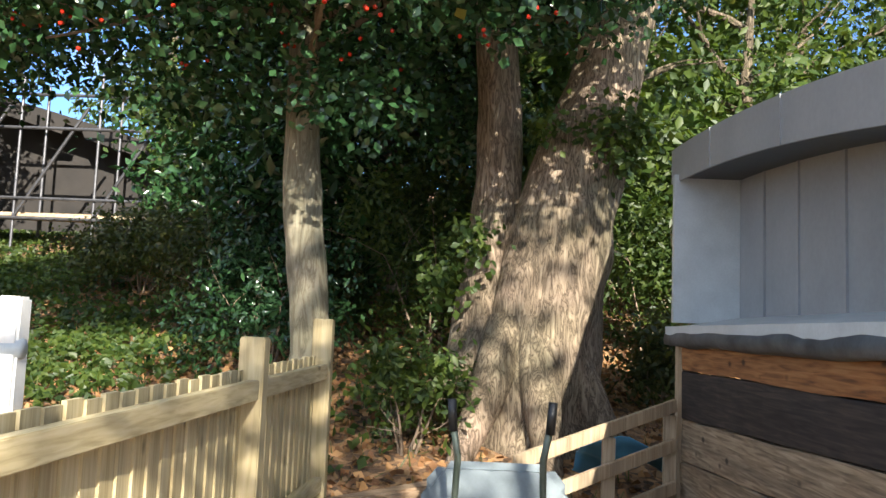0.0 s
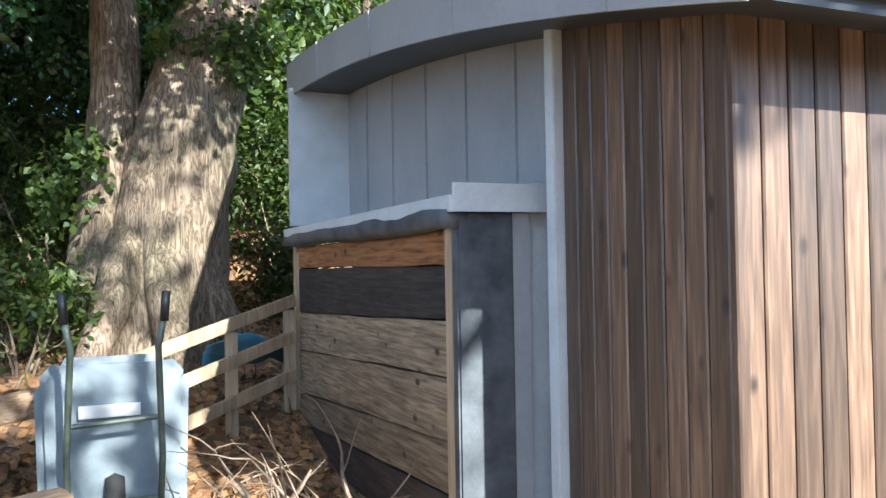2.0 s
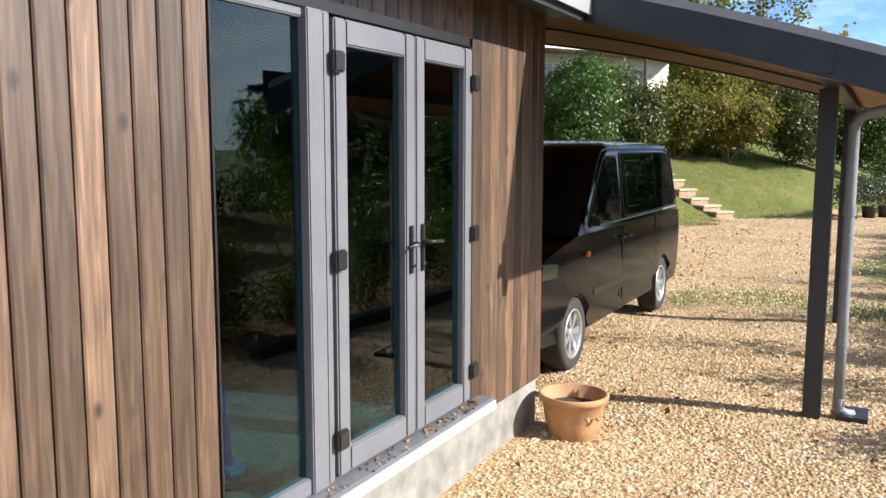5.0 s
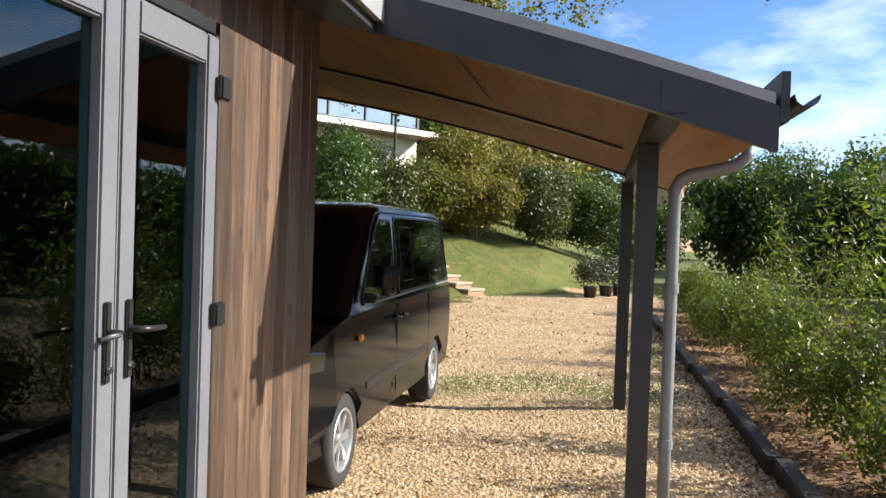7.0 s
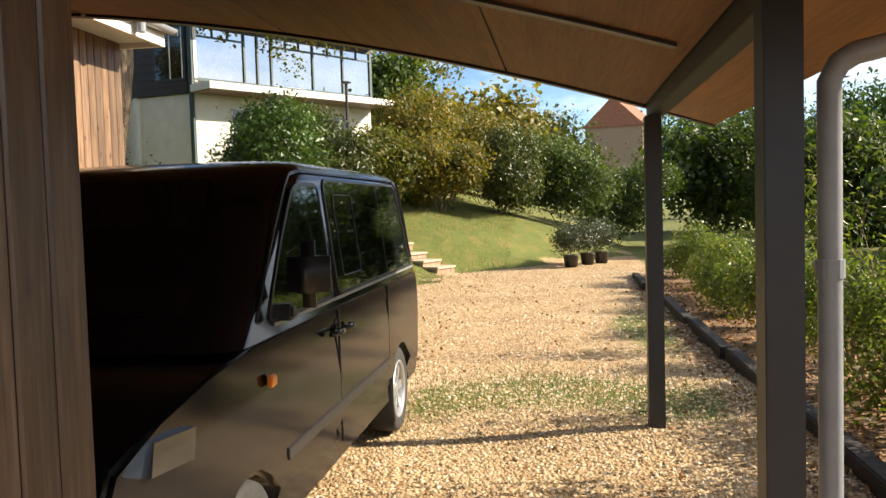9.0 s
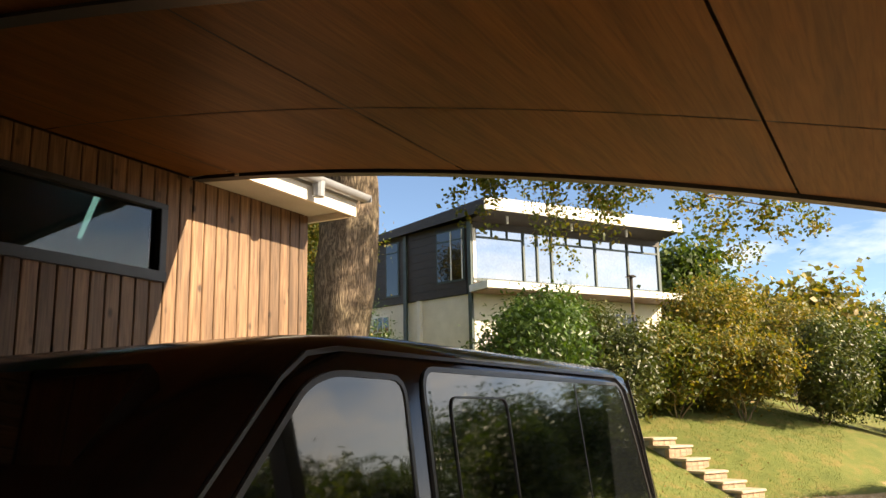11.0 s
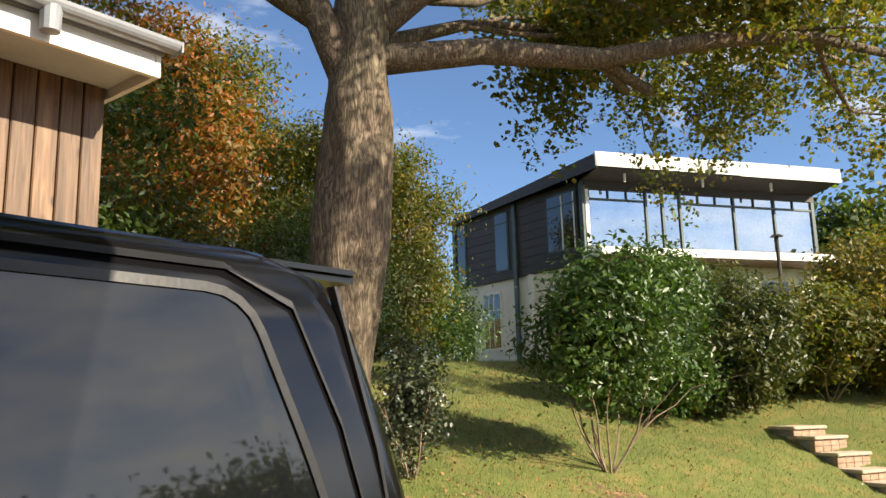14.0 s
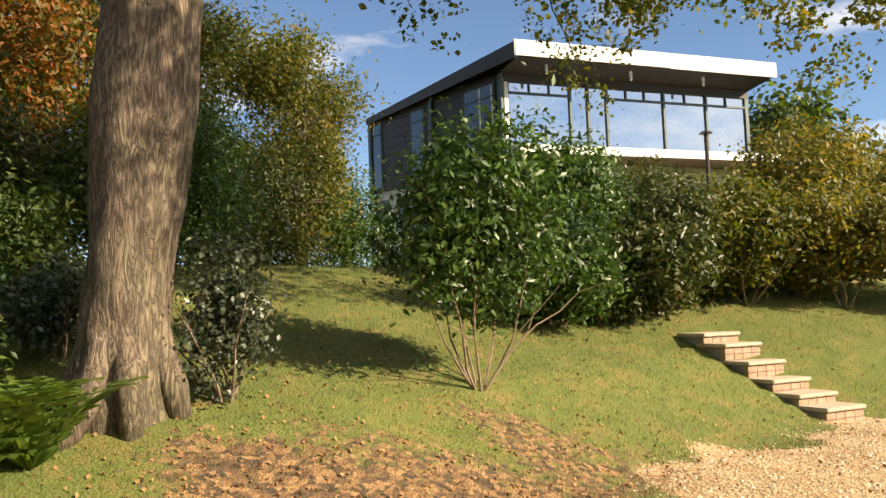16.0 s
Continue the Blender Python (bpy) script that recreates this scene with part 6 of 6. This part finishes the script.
ts = tagged(link("blue_tarpaulin", sheet, TARP, smooth=True), "crumpled blue plastic sheet behind the rails", "tarpaulin")
ts.location = (1.35, 6.1, gz(1.35, 6.1) + 0.05)


def log(at, yaw, pitch, ln, r, seed, split=False):
    lg = thing("split_log" if split else "log", "pale split firewood log" if split else "round firewood log with rough bark", "log", at, "firewood pile")
    lg.rotation_euler = (0, radians(pitch), radians(yaw))
    rng = random.Random(seed)
    if split:
        w_ = r * 1.5
        bm = prism([(-ln / 2, -w_, 0), (-ln / 2, w_ * 0.8, 0.01), (-ln / 2, w_ * 0.9, r * 0.5), (-ln / 2, 0, r), (-ln / 2, -w_ * 0.9, r * 0.6)], (ln, 0, 0))
        part("wood", bm, ROUGHLOG, lg, bevel=0.008)
    else:
        part("wood", tube([(ln * (k / 6 - 0.5), 0.01 * math.sin(k + seed), r) for k in range(7)], [r * rng.uniform(0.9, 1.05) for _ in range(7)], 12, None, True, 0.25, seed), ROUGHLOG, lg)


lr = random.Random(7)
for k in range(34):
    x, y = lr.uniform(-0.75, 0.35), lr.uniform(2.9, 4.35)
    lay = lr.randint(0, 2)
    log((x, y, gz(x, y) + 0.02 + lay * 0.14), lr.uniform(-35, 35), lr.uniform(-8, 8), lr.uniform(0.35, 0.6), lr.uniform(0.06, 0.10), k, lr.random() < 0.6)
lgl = thing("long_beam", "long rough timber beam across the log pile", "beam", (0, 0, 0))
part("timber", beam((-0.75, 4.35, 1.30), (0.35, 4.75, 1.46), 0.14, 0.14), ROUGHLOG, lgl, bevel=0.015)
for k in range(22):
    x, y = lr.uniform(0.75, 1.4), lr.uniform(1.25, 2.5)
    log((x, y, gz(x, y) + 0.02 + lr.randint(0, 3) * 0.11), lr.uniform(95, 150), lr.uniform(-10, 12), lr.uniform(0.5, 1.1), lr.uniform(0.035, 0.07), 60 + k, lr.random() < 0.45)
br = thing("brushwood_pile", "tangle of dry cut branches on the ground", "branches", (1.05, 3.3, gz(1.05, 3.3)))
brr = random.Random(15)
for k in range(26):
    bm = bmesh.new()
    a = brr.uniform(0, 6.28)
    limb(bm, (brr.uniform(-0.3, 0.3), brr.uniform(-0.5, 0.5), brr.uniform(0.0, 0.15)), (math.cos(a), math.sin(a), brr.uniform(0.0, 0.9)), brr.uniform(0.5, 0.9), brr.uniform(0.012, 0.028), 1, brr, 0.03, None, 0.8, 2)
    part("branch", bm, TWIG, br)

# scaffolded dark building up the bank
barn = thing("barn", "dark building wrapped in scaffolding up the bank", "barn", (-7.6, 16.2, 3.6))
part("wall", box(-6.0, 2.0, -0.2, 4.0, -1.5, 1.7), DARKSHED, barn)
part("roof", prism([(-6.5, -0.9, 3.5), (-1.6, -0.9, 2.75), (1.3, -0.9, 1.95), (3.3, -0.9, 1.35), (3.3, -0.9, 1.47), (1.3, -0.9, 2.1), (-1.6, -0.9, 2.9), (-6.5, -0.9, 3.65)], (0, 5.2, 0)), DARKSHED, barn)
part("gable", prism([(-6.0, -0.1, 1.7), (2.0, -0.1, 1.7), (1.3, -0.1, 1.95), (-1.6, -0.1, 2.75), (-6.0, -0.1, 3.4)], (0, 0.1, 0)), DARKSHED, barn)
for x0, z0 in ((-1.4, 2.7), (0.4, 2.22), (2.0, 1.77)):
    part("loose_sheet", prism([(x0, -0.93, z0), (x0 + 1.5, -0.93, z0 - 0.42), (x0 + 1.45, -0.93, z0 - 0.62), (x0 + 0.1, -0.93, z0 - 0.22)], (0, 0.02, 0)), DARKSHED, barn)
scaf = thing("scaffolding", "galvanised tube scaffolding with boards", "scaffolding", (-7.6, 14.9, gz(-7.6, 14.9)))
for x in (-3, -1.6, -0.2, 1.2, 2.6):
    for y in (-0.6, 0.3):
        part("upright", tube([(x, y, -0.4), (x, y, 3.0)], [0.028, 0.028], 8), SCAFFOLD, scaf)
    part("brace", tube([(x, -0.62, 0.4), (x + 1.2, -0.62, 2.4)], [0.03, 0.03], 8), SCAFFOLD, scaf)
for z in (0.4, 0.75, 2.0, 2.6):
    part("ledger", tube([(-3.4, -0.65, z), (3.1, -0.65, z)], [0.03, 0.03], 8), SCAFFOLD, scaf)
for k in range(6):
    part("plank", beam((-3.3, -0.5 + 0.15 * k, 0.46 + 0.03 * (k % 3)), (2.4 + 0.1 * k, -0.5 + 0.15 * k, 0.46 + 0.05 * (k % 2)), 0.2, 0.04), BATTEN, scaf)

# neighbouring pale garage, seen mirrored in the door glass
garage = thing("neighbour_garage", "pale garage with flat roof beyond the hedge", "garage", (11.5, -12.0, 0))
part("wall", box(-2, 2, -2, 2, -0.2, 2.4), RENDERWALL, garage)
part("roof", box(-2.3, 2.3, -2.3, 2.3, 2.4, 2.55), DARKSHED, garage)
part("door", box(-1.1, 1.1, 2.0, 2.03, 0, 2.05), WHITEPAINT, garage)

rng_s = np.random.default_rng(12)
ps = np.stack([rng_s.uniform(2.9, 5.05, 160), rng_s.uniform(1.49, 1.57, 160), np.full(160, 0.472)], 1)
tagged(leaves("sill_debris", ps, 0.022, LITTER, None, "wide", 12), "dry leaf crumbs lying on the door sill", "leaves", kind="stuff")

# ---- loose cover: stones, fallen leaves, grass ----
def scatter(n, x0, x1, y0, y1, seed, keep):
    rng = np.random.default_rng(seed)
    x, y = rng.uniform(x0, x1, n), rng.uniform(y0, y1, n)
    k = rng.uniform(0, 1, n) < keep(x, y)
    x, y = x[k], y[k]
    return np.stack([x, y, ground_z(x, y)], 1)


def outdoors(x, y):
    """1 outside the buildings."""
    inside = (x > 1.85) & (x < 6.15) & (y > 1.5) & (y < 6.2)
    inside |= (x > 6) & (x < 12.45) & (y > 4.9) & (y < 6.2)
    inside |= (x > 1.5) & (x < 2.2) & (y > 2.4) & (y < 6)
    return ~inside


p1 = scatter(230000, 13, 33, 2, 17, 1, lambda x, y: np.where(lawn_mask(x, y) > 0.35, 0.9, 0.02))
leaves("lawn_grass", p1, 0.042, GRASS, None, "blade", 1, None, True)
tagged(bpy.data.objects["lawn_grass"], "short sunlit lawn grass with dry patches", "grass", kind="stuff")
p2 = scatter(9000, 10.4, 13.4, -1.2, 2.4, 2, lambda x, y: lawn_mask(x, y))
tagged(leaves("verge_grass", p2, 0.045, GRASS, None, "blade", 2, None, True), "thin grass growing through the gravel", "grass", kind="stuff")
p3 = scatter(30000, -6, 6, 3.4, 14, 3, lambda x, y: litter_mask(x, y) * outdoors(x, y) * 0.8)
p3[:, 2] += 0.012
tagged(leaves("leaf_litter", p3, 0.085, LITTER, None, "wide", 3), "brown fallen leaves on the bank", "leaves", kind="stuff")
p4 = scatter(16000, 3, 22, -4, 1.6, 4, lambda x, y: (litter_mask(x, y) * 0.9 + 0.03) * outdoors(x, y))
p4[:, 2] += 0.01
tagged(leaves("border_leaves", p4, 0.05, LITTER, None, "wide", 4), "fallen leaves along the border", "leaves", kind="stuff")
p5 = scatter(22000, 12.5, 27, 2.0, 11.5, 5, lambda x, y: 0.10 + litter_mask(x, y) * 0.9)
p5[:, 2] += 0.02
tagged(leaves("lawn_leaves", p5, 0.042, LITTER, None, "wide", 5), "autumn leaves scattered on the lawn", "leaves", kind="stuff")
p6 = scatter(5000, -8, 3, 5, 14, 6, lambda x, y: 0.5 * np.ones_like(x))
p9 = scatter(60000, -10, -0.5, 6.2, 16, 9, lambda x, y: 0.75 * smooth(-0.3, -1.6, x) * (0.45 + 0.55 * np.sin(1.3 * x + 0.5) * np.sin(0.9 * y)))
p9[:, 2] += 0.06
tagged(leaves("bank_ivy", p9, 0.10, WOODLEAF, None, "wide", 9), "dark green ivy and bramble covering the bank", "ivy", kind="stuff")
tagged(leaves("bank_weeds", p6, 0.11, BUSH, None, "blade", 6, None, True), "patchy green weeds on the bank", "weeds", kind="stuff")


def pebbles(name, places, size, seed, label):
    """Low faceted stones in one mesh."""
    rng = np.random.default_rng(seed)
    n = len(places)
    o = np.array([(1, 0, 0), (0, 1, 0), (-1, 0, 0), (0, -1, 0), (0, 0, 0.8)], float)
    s = size * rng.uniform(0.45, 1.5, (n, 1, 1)) * rng.uniform(0.7, 1.3, (n, 1, 3))
    a = rng.uniform(0, 6.28, n)
    loc = o[None] * s + rng.normal(0, 0.12, (n, 5, 3)) * s
    ca, sa = np.cos(a)[:, None], np.sin(a)[:, None]
    co = np.stack([loc[:, :, 0] * ca - loc[:, :, 1] * sa, loc[:, :, 0] * sa + loc[:, :, 1] * ca, loc[:, :, 2]], -1) + places[:, None, :]
    base = np.arange(n)[:, None, None] * 5
    tri = (base + np.array([[0, 1, 4], [1, 2, 4], [2, 3, 4], [3, 0, 4]])[None]).reshape(-1).astype(np.int32)
    me = bpy.data.meshes.new(name)
    me.vertices.add(5 * n)
    me.vertices.foreach_set("co", co.astype(np.float32).ravel())
    me.loops.add(len(tri))
    me.loops.foreach_set("vertex_index", tri)
    me.polygons.add(len(tri) // 3)
    me.polygons.foreach_set("loop_start", np.arange(len(tri) // 3, dtype=np.int32) * 3)
    me.update(calc_edges=True)
    me.materials.append(STONE)
    return tagged(new(name, me), label, "gravel", kind="stuff")


STONE, nt, p = material("flint_gravel")
geo = nt.nodes.new("ShaderNodeNewGeometry")
sc_ = ramp_node(nt, geo.outputs["Random Per Island"], [(0.0, (0.28, 0.18, 0.09)), (0.35, (0.48, 0.34, 0.19)), (0.8, (0.60, 0.46, 0.29)), (1.0, (0.74, 0.66, 0.54))])
nt.links.new(sc_.outputs[0], p.inputs["Base Color"])
p.inputs["Roughness"].default_value = 0.85
p7 = scatter(70000, 2.5, 13, -1.4, 3.2, 7, lambda x, y: outdoors(x, y) * 0.9 * (1 - 0.6 * lawn_mask(x, y)))
pebbles("gravel_stones", p7, 0.013, 7, "loose pale flint gravel on the drive")
p8 = scatter(30000, 12, 27, -1.4, 4.5, 8, lambda x, y: (1 - lawn_mask(x, y)) * 0.9)
pebbles("far_gravel_stones", p8, 0.016, 8, "loose pale gravel further along the drive")

# ---- cladding boards ----
BOARDS = {}


def board(parent, mat, w, ln, loc, yaw=0.0):
    """One bevel-edged vertical board; alike boards share their mesh."""
    key = (mat.name, round(w, 3), round(ln, 2))
    if key not in BOARDS:
        e = 0.006
        me = bpy.data.meshes.new("board")
        o = [(-w / 2 + 0.0035, 0.026), (-w / 2 + 0.0035, e), (-w / 2 + 0.0035 + e, 0), (w / 2 - 0.0035 - e, 0), (w / 2 - 0.0035, e), (w / 2 - 0.0035, 0.026)]
        bm = bmesh.new()
        prism([(a, b, 0) for a, b in o], (0, 0, round(ln, 2)), bm)
        bm.to_mesh(me)
        bm.free()
        me.materials.append(mat)
        BOARDS[key] = me
    ob = new("board", BOARDS[key])
    ob.parent = parent
    ob.location = loc
    ob.rotation_euler = (0, 0, yaw)
    return ob


def board_run(parent, mat, x0, x1, y, z_low, z_high):
    n = max(1, round((x1 - x0) / BOARD))
    w = (x1 - x0) / n
    for k in range(n):
        xc = x0 + (k + 0.5) * w
        board(parent, mat, w, z_high(xc) - z_low, (xc, y, z_low))


board_run(wall_front, CLAD, WX0, DX0, WY, 0.34, lambda x: 2.88)
board_run(wall_front, CLAD, DX0, DX1, WY, DZ1, lambda x: 2.88)
board_run(wall_front, CLAD, DX1, WX1, WY, 0.34, lambda x: 2.88)
n = 9
for k in range(n):
    w = (2.56 - WY - 0.026) / n
    y = WY + 0.026 + (k + 0.5) * w
    board(wall_side, CLAD, w, roof_z(y) + 0.03 - 0.34, (WX0, y, 0.34), -math.pi / 2)
board_run(wall_carport, CLAD_WARM, WX1, SX0, BY, 0.1, lambda x: 3.46)
board_run(wall_carport, CLAD_WARM, SX0, SX1, BY, 0.1, lambda x: SZ0)
board_run(wall_carport, CLAD_WARM, SX0, SX1, BY, SZ1, lambda x: 3.46)
board_run(wall_carport, CLAD_WARM, SX1, BX1, BY, 0.1, lambda x: 3.46)
